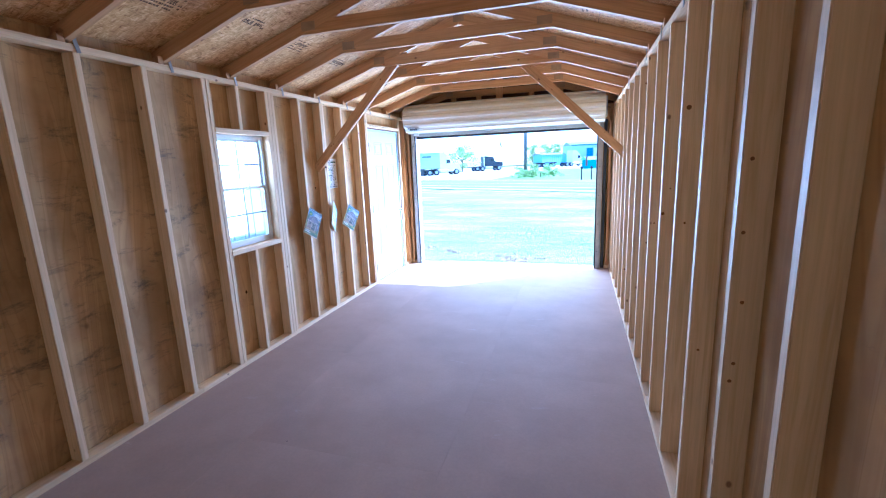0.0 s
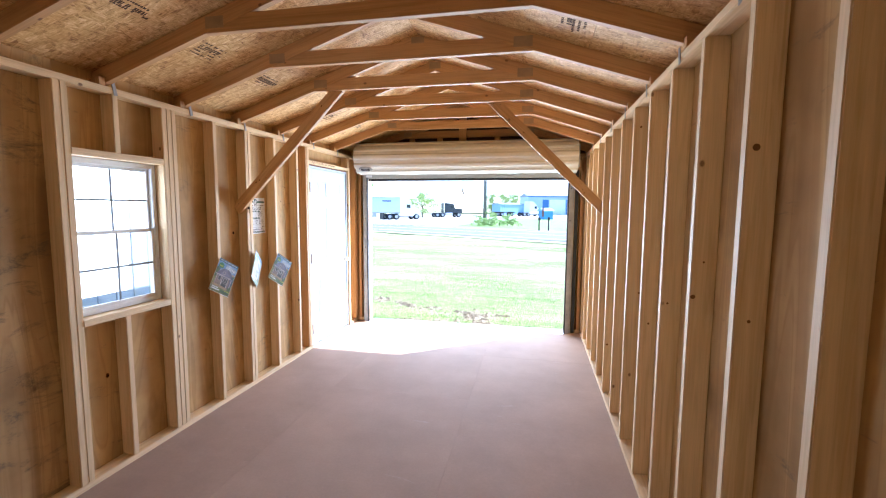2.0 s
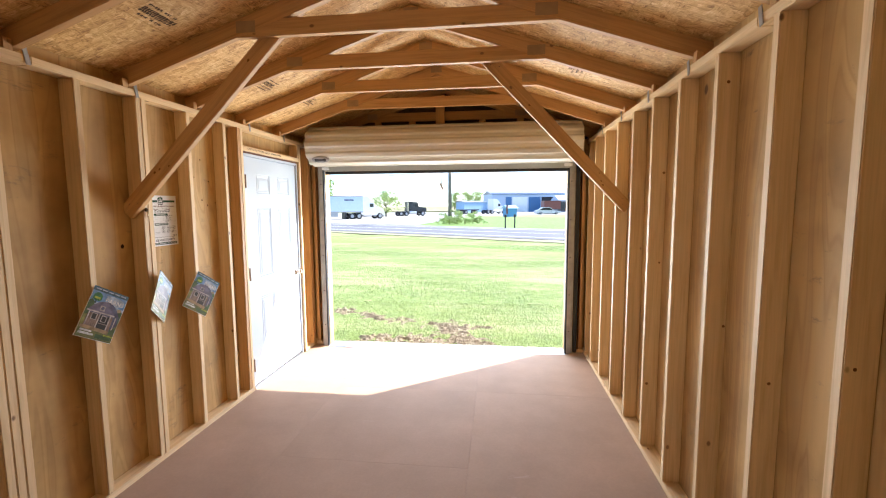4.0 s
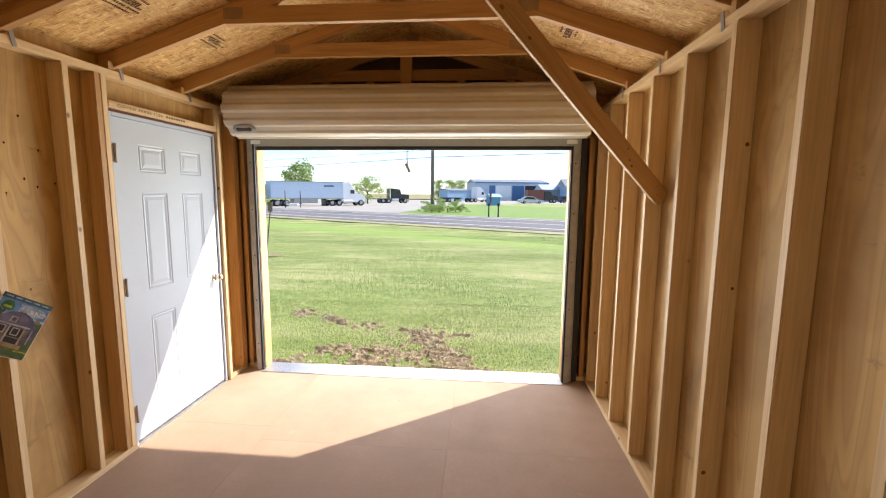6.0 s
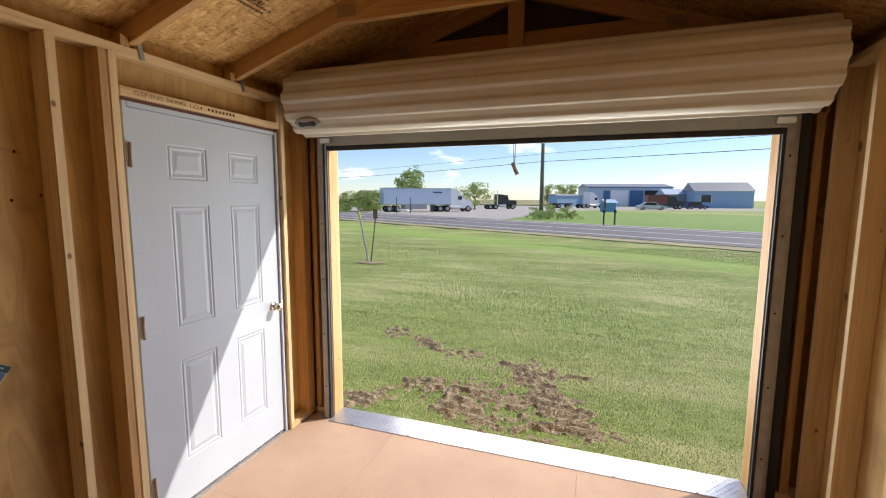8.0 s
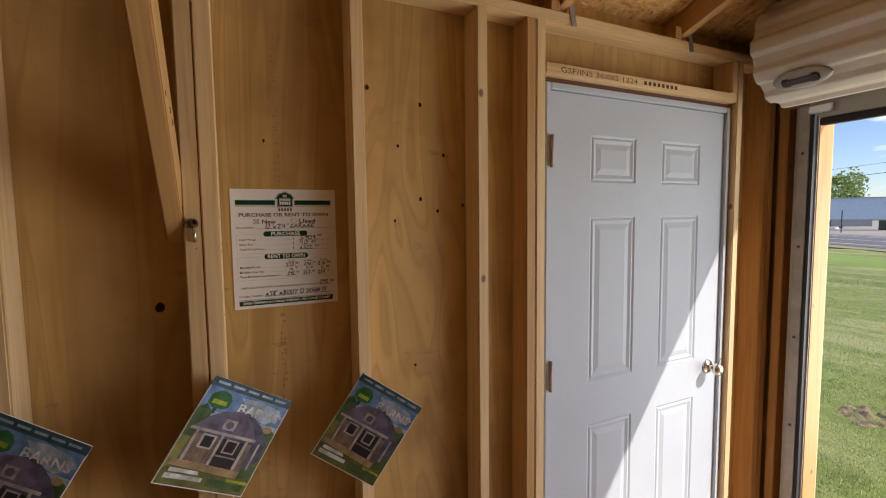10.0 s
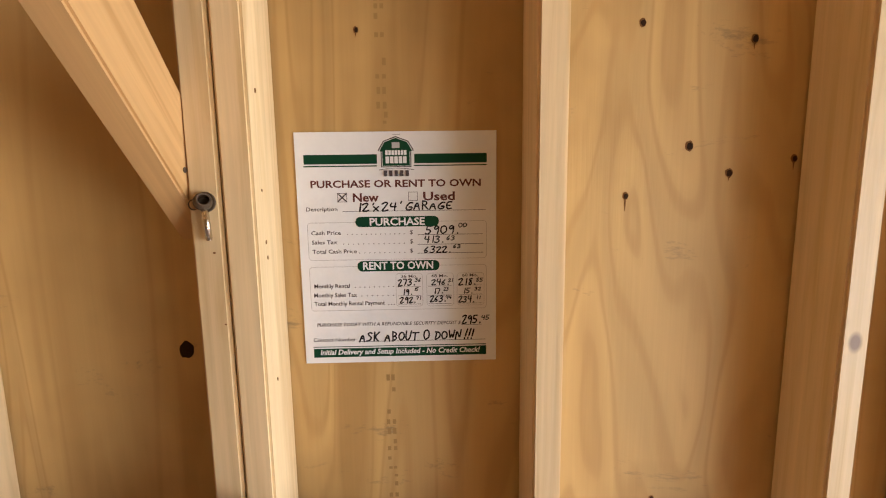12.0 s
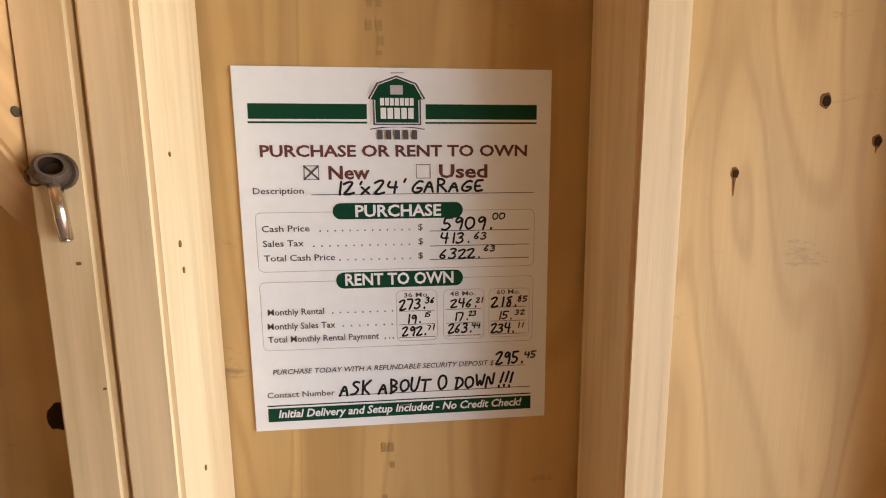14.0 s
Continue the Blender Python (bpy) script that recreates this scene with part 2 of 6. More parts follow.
def box(name, lo, hi, material, parent=None, bevel=0.0, label=""):
    return part(name, box_bm(lo, hi, bevel), material, parent, label)


def tube_bm(a, b, r1, r2=None, seg=12, bm=None):
    bm = bm or bmesh.new()
    a, b = Vector(a), Vector(b)
    m = Matrix.Translation((a + b) / 2) @ (b - a).to_track_quat("Z", "Y").to_matrix().to_4x4()
    bmesh.ops.create_cone(bm, cap_ends=True, segments=seg, radius1=r1, radius2=r1 if r2 is None else r2, depth=(b - a).length, matrix=m)
    return bm


def prism_bm(pts, lo, hi, axis="y", bm=None):
    """A closed outline, pushed from lo to hi along an axis. Points are the two other coordinates in order."""
    bm = bm or bmesh.new()

    def at(p, d):
        return {"x": (d, p[0], p[1]), "y": (p[0], d, p[1]), "z": (p[0], p[1], d)}[axis]
    a = [bm.verts.new(at(p, lo)) for p in pts]
    b = [bm.verts.new(at(p, hi)) for p in pts]
    n = len(pts)
    bm.faces.new(a)
    bm.faces.new(b[::-1])
    for i in range(n):
        bm.faces.new((a[i], b[i], b[(i + 1) % n], a[(i + 1) % n]))
    bmesh.ops.recalc_face_normals(bm, faces=bm.faces[:])
    return bm


BOARDS = {}


def board(name, lo, hi, parent, material=None, label=""):
    """A sawn board that fills a box; its grain runs along its longest side. Boards of one size share a mesh."""
    material = material or WOOD
    s = [round(b - a, 4) for a, b in zip(lo, hi)]
    ax = s.index(max(s))
    turn = {0: (2, 1, 0), 1: (0, 2, 1), 2: (0, 1, 2)}[ax]
    dims = tuple(s[i] for i in turn)
    key = (dims, material.name, name)
    if key not in BOARDS:
        h = [d / 2 for d in dims]
        BOARDS[key] = mesh_from(box_bm([-v for v in h], h, 0.0035), name, material)
    ob = new(name, BOARDS[key])
    rot = {0: pose(0, 0, 0, 0, 90, 0), 1: pose(0, 0, 0, -90, 0, 0), 2: Matrix()}[ax]
    c = [(a + b) / 2 for a, b in zip(lo, hi)]
    ob.matrix_world = Matrix.Translation(c) @ rot
    if parent:
        hang(ob, parent)
    return tagged(ob, label)


def beam(name, outline, y0, y1, angle, parent, material, label=""):
    """A board lying in a plane across the building, cut to an outline in x and z; its grain runs along the given angle."""
    cx = sum(p[0] for p in outline) / len(outline)
    cz = sum(p[1] for p in outline) / len(outline)
    m = Matrix.Translation((cx, (y0 + y1) / 2, cz)) @ Matrix.Rotation(math.pi / 2 - angle, 4, "Y")
    inv = m.inverted()
    bm = prism_bm(outline, y0, y1, "y")
    bmesh.ops.transform(bm, matrix=inv, verts=bm.verts)
    bmesh.ops.bevel(bm, geom=bm.edges[:], offset=0.002, segments=1, affect="EDGES", clamp_overlap=True)
    ob = new(name, mesh_from(bm, name, material))
    ob.matrix_world = m
    if parent:
        hang(ob, parent)
    return tagged(ob, label)


def blot(u, v, r, tall, seed):
    """Uneven outline of a knot round (u, v)."""
    q = random.Random(seed)
    return [(u + r * q.uniform(0.85, 1.10) * math.cos(t), v + tall * r * q.uniform(0.85, 1.12) * math.sin(t)) for t in [i * math.pi / 7 for i in range(14)]]


def lettering(text, m, width, height, material, name, parent, label="", shear=0.0, thick=0.0003, bold=0.0):
    """Words in the built-in font, fitted to a width and a height, as a thin mesh at the pose m (x along the line, y up)."""
    cu = bpy.data.curves.new("words", "FONT")
    cu.body, cu.extrude, cu.shear, cu.offset = text, 0.0, shear, bold
    cu.resolution_u = 2
    o = bpy.data.objects.new("words", cu)
    scene.collection.objects.link(o)
    dg = bpy.context.evaluated_depsgraph_get()
    me = bpy.data.meshes.new_from_object(o.evaluated_get(dg))
    bpy.data.objects.remove(o)
    bpy.data.curves.remove(cu)
    xs = [v.co.x for v in me.vertices]
    x0, w = min(xs), max(xs) - min(xs)
    sx, sy = width / w, height / 0.70
    for v in me.vertices:
        v.co = ((v.co.x - x0) * sx, v.co.y * sy, thick)
    me.name = name
    me.materials.clear()
    me.materials.append(material)
    ob = new(name, me)
    ob.matrix_world = m
    if parent:
        hang(ob, parent)
    return tagged(ob, label)

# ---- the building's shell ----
# front gable sheathing: the unlit gable's shade is put into a near-black base
SHADED_PLY = painted("shaded_gable_sheathing", (0.085, 0.050, 0.034), 0.8, 0.3, 0, 2)
XL, XR = -1.53, 1.50            # faces of the studs
YB, YF = 0.12, 7.25             # faces of the end walls' studs
DEPTH, THICK, PLYT = 0.089, 0.038, 0.012
SL, SR = XL - DEPTH, XR + DEPTH     # inner faces of the sheathing
SF, SB = YF + DEPTH, YB - DEPTH
TOP = 2.245                     # underside of the top plate
PLATE = TOP + THICK
PITCH = 0.328                   # rise of the roof for each metre
KNEE_X, KNEE_Z = 0.86, 2.52     # where the truss chord meets the rafters
MID = 0.0
DOOR_Y0, DOOR_Y1, DOOR_TOP = 5.945, 6.955, 2.062
WIN_Y0, WIN_Y1, WIN_Z0, WIN_Z1 = 3.438, 4.030, 0.965, 1.872
OPEN_X0, OPEN_X1, OPEN_TOP = -1.36, 1.30, 2.06


def under(x):
    """Height of a rafter's lower edge."""
    return KNEE_Z + (KNEE_X - abs(x - MID)) * PITCH


RISE = DEPTH * math.sqrt(1 + PITCH * PITCH)

floor = thing("floor", "taupe coated wood floor panels with fine seams", "floor", kind="structure")
ceiling = thing("ceiling", "strand board roof deck over bare wooden trusses", "ceiling", kind="structure")
wall_left = thing("wall_left", "bare stud wall with plywood sheathing, window and door", "wall", kind="structure")
wall_right = thing("wall_right", "bare stud wall with plain plywood sheathing", "wall", kind="structure")
wall_front = thing("wall_front", "bare stud gable wall round the wide garage opening", "wall", kind="structure")
wall_back = thing("wall_back", "closed bare stud end wall with plywood sheathing", "wall", kind="structure")

# floor panels, laid with hairline joints, on joists
G = 0.0006
for x0, x1, cuts in ((SL, -0.825, (SB, 1.40, 3.84, 6.28, SF)), (-0.825, 0.395, (SB, 2.62, 5.02, 6.12, SF)), (0.395, SR, (SB, 1.38, 3.78, 6.13, SF))):
    for y0, y1 in zip(cuts, cuts[1:]):
        box("floor_panel", (x0 + G, y0 + G, -0.018), (x1 - G, y1 - G, 0.0), FLOOR, floor)
box("subfloor", (SL, SB, -0.10), (SR, SF, -0.0185), WOOD_WARM, floor)
for x in (SL + 0.1, -0.75, 0.72, SR - 0.2):
    box("skid", (x, SB, -0.44), (x + 0.09, SF, -0.10), WOOD_WARM, floor)
box("rim_board", (SL, SF - 0.02, -0.40), (SR, SF + 0.012, -0.019), PLY, floor)

# roof deck: two slopes of panels with narrow joints, in one mesh each
for name, sx in (("roof_deck_left", -1), ("roof_deck_right", 1)):
    bm = bmesh.new()
    y = SB - 0.10
    while y < SF + 0.12:
        y1 = min(y + 2.437, SF + 0.14)
        for u0, u1 in ((0.0, 1.17), (1.173, 1.95)):
            z = [under(MID + u) + RISE for u in (u0, u1)]
            prism_bm([(MID + sx * u0, z[0]), (MID + sx * u1, z[1]), (MID + sx * u1, z[1] + 0.014), (MID + sx * u0, z[0] + 0.014)], y, y1 - 0.003, "y", bm)
        y = y1
    ob = part(name, bm, OSB, ceiling)
    ob.location = (0, 0, 0)

# outer roof skin, so that no light leaks between the panels
SHINGLE = painted("grey_shingle", (0.10, 0.10, 0.105), 0.9, 0.3, 0, 20)
bm = bmesh.new()
for sx in (-1, 1):
    z = [under(MID + u) + RISE + 0.016 for u in (0.0, 1.97)]
    prism_bm([(MID, z[0]), (MID + sx * 1.97, z[1]), (MID + sx * 1.97, z[1] + 0.012), (MID, z[0] + 0.012)], SB - 0.12, SF + 0.16, "y", bm)
part("roof_covering", bm, SHINGLE, ceiling)


def sheet(wall, y0, y1, z0, z1, side):
    """One plywood panel of a long wall."""
    x = SL if side < 0 else SR
    lo, hi = (x - PLYT, y0 + 0.001, z0), (x, y1 - 0.001, z1)
    if side > 0:
        lo, hi = (x, y0 + 0.001, z0), (x + PLYT, y1 - 0.001, z1)
    c = [(a + b) / 2 for a, b in zip(lo, hi)]
    ob = new("plywood_panel", mesh_from(box_bm([a - d for a, d in zip(lo, c)], [b - d for b, d in zip(hi, c)]), "plywood_panel", PLY_STAINED if x < 0 and y1 < 3.6 else PLY))
    ob.location = c
    hang(ob, wall)
    return ob


ZB, ZT = -0.10, PLATE + 0.10
for y0, y1 in ((SB, 0.97), (0.97, 2.187), (2.187, WIN_Y0), (WIN_Y1, 4.513), (4.513, 5.30), (5.30, DOOR_Y0), (DOOR_Y1, SF)):
    sheet(wall_left, y0, y1, ZB, ZT, -1)
sheet(wall_left, WIN_Y0, WIN_Y1, ZB, WIN_Z0, -1)
sheet(wall_left, WIN_Y0, WIN_Y1, WIN_Z1, ZT, -1)
sheet(wall_left, DOOR_Y0, DOOR_Y1, DOOR_TOP, ZT, -1)
for y0, y1 in ((SB, 1.02), (1.02, 2.214), (2.214, 3.426), (3.426, 4.59), (4.59, 5.75), (5.75, SF)):
    sheet(wall_right, y0, y1, ZB, ZT, 1)
# an outer skin closes the seams
for wall, y0, y1, z0, z1, x in ((wall_left, SB, WIN_Y0, ZB, ZT, SL - 0.022), (wall_left, WIN_Y1, DOOR_Y0, ZB, ZT, SL - 0.022), (wall_left, DOOR_Y1, SF, ZB, ZT, SL - 0.022),
                                (wall_right, SB, SF, ZB, ZT, SR + 0.014)):
    box("siding", (x, y0, z0), (x + 0.008, y1, z1), WHITE_VINYL, wall)

# long plates
for wall, x0, x1 in ((wall_left, SL, XL), (wall_right, XR, SR)):
    board("top_plate", (x0, SB, TOP), (x1, 4.30, PLATE), wall)
    board("top_plate", (x0, 4.302, TOP), (x1, SF, PLATE), wall)
for y0, y1 in ((SB, 3.0), (3.002, DOOR_Y0), (DOOR_Y1 + 0.004, SF)):
    board("bottom_plate", (SL, y0, 0.0), (XL, y1, THICK), wall_left)
for y0, y1 in ((SB, 3.6), (3.602, SF)):
    board("bottom_plate", (XR, y0, 0.0), (SR, y1, THICK), wall_right)


def stud(wall, y, z0=THICK, z1=TOP, material=None):
    x0, x1 = (SL, XL) if wall is wall_left else (XR, SR)
    return board("stud", (x0, y, z0), (x1, y + THICK, z1), wall, material)


for y in (0.15, 0.55, 0.95, 1.35, 1.755, 2.168, 2.530, 2.915):
    stud(wall_left, y)
for y in (3.366, 3.4045):                                   # king and jack before the window
    stud(wall_left, y)
for y in (4.031, 4.070, 4.109):                            # and after it
    stud(wall_left, y)
for y in (4.494, 4.866, 4.906, 5.280, 5.675, 5.860, 5.900, 6.958, 7.165, 7.204):
    stud(wall_left, y, material=WOOD_WARM if y in (5.860, 7.165, 7.204) else None)
for z0, z1 in ((THICK, WIN_Z0 - THICK), (WIN_Z1 + THICK, TOP)):
    stud(wall_left, 3.690, z0, z1)
board("window_sill_plate", (SL, WIN_Y0 - 0.001, WIN_Z0 - THICK), (XL + 0.004, WIN_Y1, WIN_Z0), wall_left)
board("window_head_plate", (SL, WIN_Y0 - 0.001, WIN_Z1), (XL + 0.004, WIN_Y1, WIN_Z1 + THICK), wall_left)
door_header = board("door_header", (SL, DOOR_Y0 - 0.006, DOOR_TOP + 0.012), (XL, DOOR_Y1, DOOR_TOP + 0.012 + THICK), wall_left, WOOD)
for y in (DOOR_Y1 - 0.036,):
    stud(wall_left, y, DOOR_TOP + 0.012 + THICK, TOP)
for y in (0.15, 0.60, 1.00, 1.42, 1.803, 2.195, 2.612, 3.018, 3.407, 3.788, 4.17, 4.57, 4.96, 5.345, 5.73, 6.12, 6.51, 6.88, 7.165):
    stud(wall_right, y)

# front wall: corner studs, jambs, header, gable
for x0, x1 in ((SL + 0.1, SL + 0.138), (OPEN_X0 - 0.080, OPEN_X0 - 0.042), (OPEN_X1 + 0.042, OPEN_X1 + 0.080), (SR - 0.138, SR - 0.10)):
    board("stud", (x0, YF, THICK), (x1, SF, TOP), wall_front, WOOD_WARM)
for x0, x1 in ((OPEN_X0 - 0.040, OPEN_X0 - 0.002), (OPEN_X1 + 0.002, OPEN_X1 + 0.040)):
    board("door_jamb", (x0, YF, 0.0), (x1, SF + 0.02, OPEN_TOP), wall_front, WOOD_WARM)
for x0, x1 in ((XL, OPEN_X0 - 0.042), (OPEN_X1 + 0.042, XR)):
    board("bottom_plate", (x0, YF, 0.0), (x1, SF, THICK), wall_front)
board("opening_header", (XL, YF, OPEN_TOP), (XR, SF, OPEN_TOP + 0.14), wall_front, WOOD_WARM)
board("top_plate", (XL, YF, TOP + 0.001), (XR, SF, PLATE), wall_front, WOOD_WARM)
GABLE = [(SL, TOP), (SR, TOP)] + [(x, under(x) + RISE) for x in (SR, MID, SL)]
part("gable_panel", prism_bm(GABLE, SF, SF + PLYT), SHADED_PLY, wall_front)
box("plywood_panel", (SL, SF, -0.10), (OPEN_X0 - 0.042, SF + PLYT, TOP), PLY, wall_front)
box("plywood_panel", (OPEN_X1 + 0.042, SF, -0.10), (SR, SF + PLYT, TOP), PLY, wall_front)
box("plywood_panel", (OPEN_X0 - 0.042, SF, OPEN_TOP + 0.002), (OPEN_X1 + 0.042, SF + PLYT, TOP), PLY, wall_front)
box("face_trim", (OPEN_X0 - 0.13, SF + PLYT, -0.10), (OPEN_X0 - 0.004, SF + PLYT + 0.016, OPEN_TOP + 0.1), WOOD, wall_front)
box("face_trim", (OPEN_X1 + 0.004, SF + PLYT, -0.10), (OPEN_X1 + 0.13, SF + PLYT + 0.016, OPEN_TOP + 0.1), WOOD, wall_front)
# blocks and post in the gable, under the gable truss
for x in (-0.74, -0.36, 0.40, 0.80):
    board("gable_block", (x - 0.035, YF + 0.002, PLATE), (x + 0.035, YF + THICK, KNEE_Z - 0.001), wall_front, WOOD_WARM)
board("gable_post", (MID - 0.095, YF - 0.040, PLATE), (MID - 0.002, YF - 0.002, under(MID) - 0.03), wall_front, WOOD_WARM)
# back wall
part("gable_panel", prism_bm(GABLE, SB - PLYT, SB), PLY, wall_back)
box("plywood_panel", (SL, SB - PLYT, -0.10), (-0.01, SB, TOP), PLY, wall_back)
box("plywood_panel", (-0.008, SB - PLYT, -0.10), (SR, SB, TOP), PLY, wall_back)
for i in range(8):
    x = XL + 0.02 + i * 0.42
    board("stud", (x, SB, THICK), (x + THICK, YB, TOP), wall_back)
board("bottom_plate", (XL, SB, 0), (XR, YB, THICK), wall_back)
board("top_plate", (XL, SB, TOP + 0.001), (XR, YB, PLATE), wall_back)

# ---- roof trusses ----
ANG = math.atan(PITCH)


def truss(y, plates=True):
    """A raised-chord truss of sawn two-by-fours."""
    t = thing("roof_truss", "bare sawn-timber roof truss with raised bottom chord", "truss", (MID, y, PLATE), "roof trusses")
    y0, y1 = y - THICK / 2, y + THICK / 2
    for sx in (-1, 1):
        def pt(u, up):
            return (MID + sx * u, under(MID + u) + up)
        beam("rafter", [pt(0.001, 0), pt(1.66, 0), pt(1.66, RISE - 0.001), pt(0.001, RISE - 0.001)], y0, y1, -sx * ANG, t, WOOD_WARM)
        xw = XL if sx < 0 else XR
        wedge = [(xw - sx * 0.002, PLATE), (xw + sx * 0.085, PLATE), (xw + sx * 0.085, PLATE + 0.02), (xw - sx * 0.002, PLATE + 0.045)]
        part("heel_block", prism_bm(wedge, y0 - THICK, y0 - 0.002), WOOD_WARM, t)
        # metal tie from plate to rafter
        bm = box_bm((xw - sx * 0.004 if sx < 0 else xw - 0.004, y1 + 0.001, PLATE - 0.045), (xw if sx < 0 else xw - 0.001, y1 + 0.022, PLATE + 0.030), 0)
        bmesh.ops.rotate(bm, cent=(xw, y1, PLATE), matrix=Matrix.Rotation(radians(-12 * sx), 3, "X"), verts=bm.verts)
        part("rafter_tie", bm, GALV, t, "galvanised tie")
        for yy in (y0 - 0.0015, y1):
            bm = box_bm((-0.055, yy, -0.03), (0.055, yy + 0.0015, 0.03))
            bmesh.ops.transform(bm, matrix=Matrix.Translation((MID + sx * 0.80, 0, under(MID + 0.80) + 0.035)), verts=bm.verts)
            part("joint_plate", bm, JOINT, t, "pressed metal joint plate")
    h = DEPTH / PITCH
    beam("bottom_chord", [(MID - KNEE_X + 0.002, KNEE_Z), (MID + KNEE_X - 0.002, KNEE_Z), (MID + KNEE_X - h, KNEE_Z + DEPTH), (MID - KNEE_X + h, KNEE_Z + DEPTH)], y0, y1, 0.0, t, WOOD_WARM)
    part("ridge_plate", box_bm((MID - 0.05, y0 - 0.0015, under(MID) + 0.02), (MID + 0.05, y0, under(MID) + 0.075)), JOINT, t, "pressed metal joint plate")
    return t


for y in (0.76, 1.35, 1.94, 2.525, 3.10, 3.675, 4.25, 4.845, 5.42, 6.015, 6.615, 7.272):
    truss(y)


def brace(name, a, b, width, label):
    """A two-by-four that runs slantwise from a stud up behind a truss chord."""
    a, b = Vector(a), Vector(b)
    z = (b - a).normalized()
    x = z.cross(Vector((0, 1, 0))).normalized()
    y = z.cross(x)
    h = (b - a).length / 2
    ob = new(name, mesh_from(box_bm((-width / 2, -THICK / 2, -h), (width / 2, THICK / 2, h), 0.003), name, WOOD_WARM))
    m = Matrix((x, y, z)).transposed().to_4x4()
    ob.matrix_world = Matrix.Translation((a + b) / 2) @ m
    for u, w in ((-h + 0.06, 0.015), (-h + 0.10, -0.02), (h - 0.07, 0.012), (h - 0.12, -0.018)):
        for side in (-1, 1):
            nail = new("nail_head", mesh_from(tube_bm((w, side * THICK * 0.49, u), (w, side * (THICK / 2 + 0.001), u), 0.0035, seg=8), "nail_head", BOLT))
            nail.parent = ob
    for u, w, r in ((-h + 0.31, 0.018, 0.006), (-h + 0.345, 0.008, 0.005), (-h + 0.40, -0.022, 0.004), (h - 0.45, 0.01, 0.006)):
        for side in (-1, 1):
            spot = new("knot", mesh_from(prism_bm(blot(w, u, r, 1.5, u), *sorted((side * THICK * 0.49, side * (THICK / 2 + 0.0006))), "y"), "knot", KNOT))
            spot.parent = ob
    return tagged(ob, label, "brace", "diagonal braces")


brace("diagonal_brace", (-1.612, 4.845, 1.568), (-0.490, 4.884, 2.725), 0.089, "sawn wood diagonal brace bolted beside a wall stud")
brace("diagonal_brace", (1.575, 6.090, 1.580), (0.470, 5.462, 2.575), 0.089, "sawn wood diagonal brace nailed beside a wall stud")

def turned(base, axis, profile, seg=20):
    """A body of revolution: (distance along the axis, radius) in order."""
    bm = bmesh.new()
    m = Matrix.Translation(base) @ axis.to_track_quat("Z", "Y").to_matrix().to_4x4()
    rows = [[bm.verts.new(m @ Vector((r * math.cos(i * 2 * math.pi / seg), r * math.sin(i * 2 * math.pi / seg), t))) for i in range(seg)] for t, r in profile]
    for a, b in zip(rows, rows[1:]):
        for i in range(seg):
            bm.faces.new((a[i], a[(i + 1) % seg], b[(i + 1) % seg], b[i]))
    return bm


# lag bolt that holds the brace
lag = thing("lag_bolt", "grey metal lag bolt in the wooden stud", "bolt", (XL, 4.885, 1.592))
AX = Vector((0.74, 0.52, 0.36)).normalized()          # the way the hollow head points
p = Vector((XL + 0.002, 4.884, 1.587))
part("washer", tube_bm((XL, 4.887, 1.588), (XL + 0.002, 4.887, 1.588), 0.0120, 0.0115, 24), BOLT, lag)
part("bolt_head", turned(p, AX, [(0.0, 0.0090), (0.002, 0.0106), (0.007, 0.0102), (0.0105, 0.0086), (0.0115, 0.0078), (0.0113, 0.0062)]), BOLT, lag, "rust-brown bolt head")
part("socket_hole", turned(p, AX, [(0.0113, 0.0062), (0.008, 0.0059), (-0.004, 0.0057), (-0.004, 0.0002)]), HOLE, lag, "black hollow socket")
bm = tube_bm((XL + 0.008, 4.889, 1.580), (XL + 0.006, 4.8905, 1.544), 0.0040, 0.0038, 14)
tube_bm((XL + 0.006, 4.8905, 1.544), (XL + 0.0058, 4.8906, 1.5425), 0.0038, 0.0026, 14, bm)
part("shank", bm, CHROME, lag, "bright steel shank", True)
bm = bmesh.new()
for i in range(8):
    a, b = radians(60 + i * 30), radians(90 + i * 30)
    tube_bm((XL + 0.003, 4.874 + 0.006 * math.cos(a), 1.585 + 0.006 * math.sin(a)), (XL + 0.003, 4.874 + 0.006 * math.cos(b), 1.585 + 0.006 * math.sin(b)), 0.0008, seg=6, bm=bm)
part("wire_loop", bm, BOLT, lag, "thin rusty wire loop")

# ---- window ----
window = thing("window_1", "white vinyl single-hung window with grille bars in backlit grey", "window", (SL, (WIN_Y0 + WIN_Y1) / 2, WIN_Z0), kind="structure")
fx0, fx1 = SL - 0.045, SL + 0.018
y0, y1, z0, z1 = WIN_Y0 + 0.002, WIN_Y1 - 0.002, WIN_Z0 + 0.002, WIN_Z1 - 0.002
F = 0.030
for lo, hi in (((fx0, y0, z0), (fx1, y0 + F, z1)), ((fx0, y1 - F, z0), (fx1, y1, z1)), ((fx0, y0 + F, z0), (fx1, y1 - F, z0 + F)), ((fx0, y0 + F, z1 - F), (fx1, y1 - F, z1))):
    box("window_frame", lo, hi, WHITE_VINYL, window, 0.003)
zm = 1.440
GLASS = mat("clear_glass", 0.02, 0.0, (0.80, 0.84, 0.87))
GLASS.node_tree.nodes["Principled BSDF"].inputs["Transmission Weight"].default_value = 1.0
GLASS.node_tree.nodes["Principled BSDF"].inputs["IOR"].default_value = 1.1
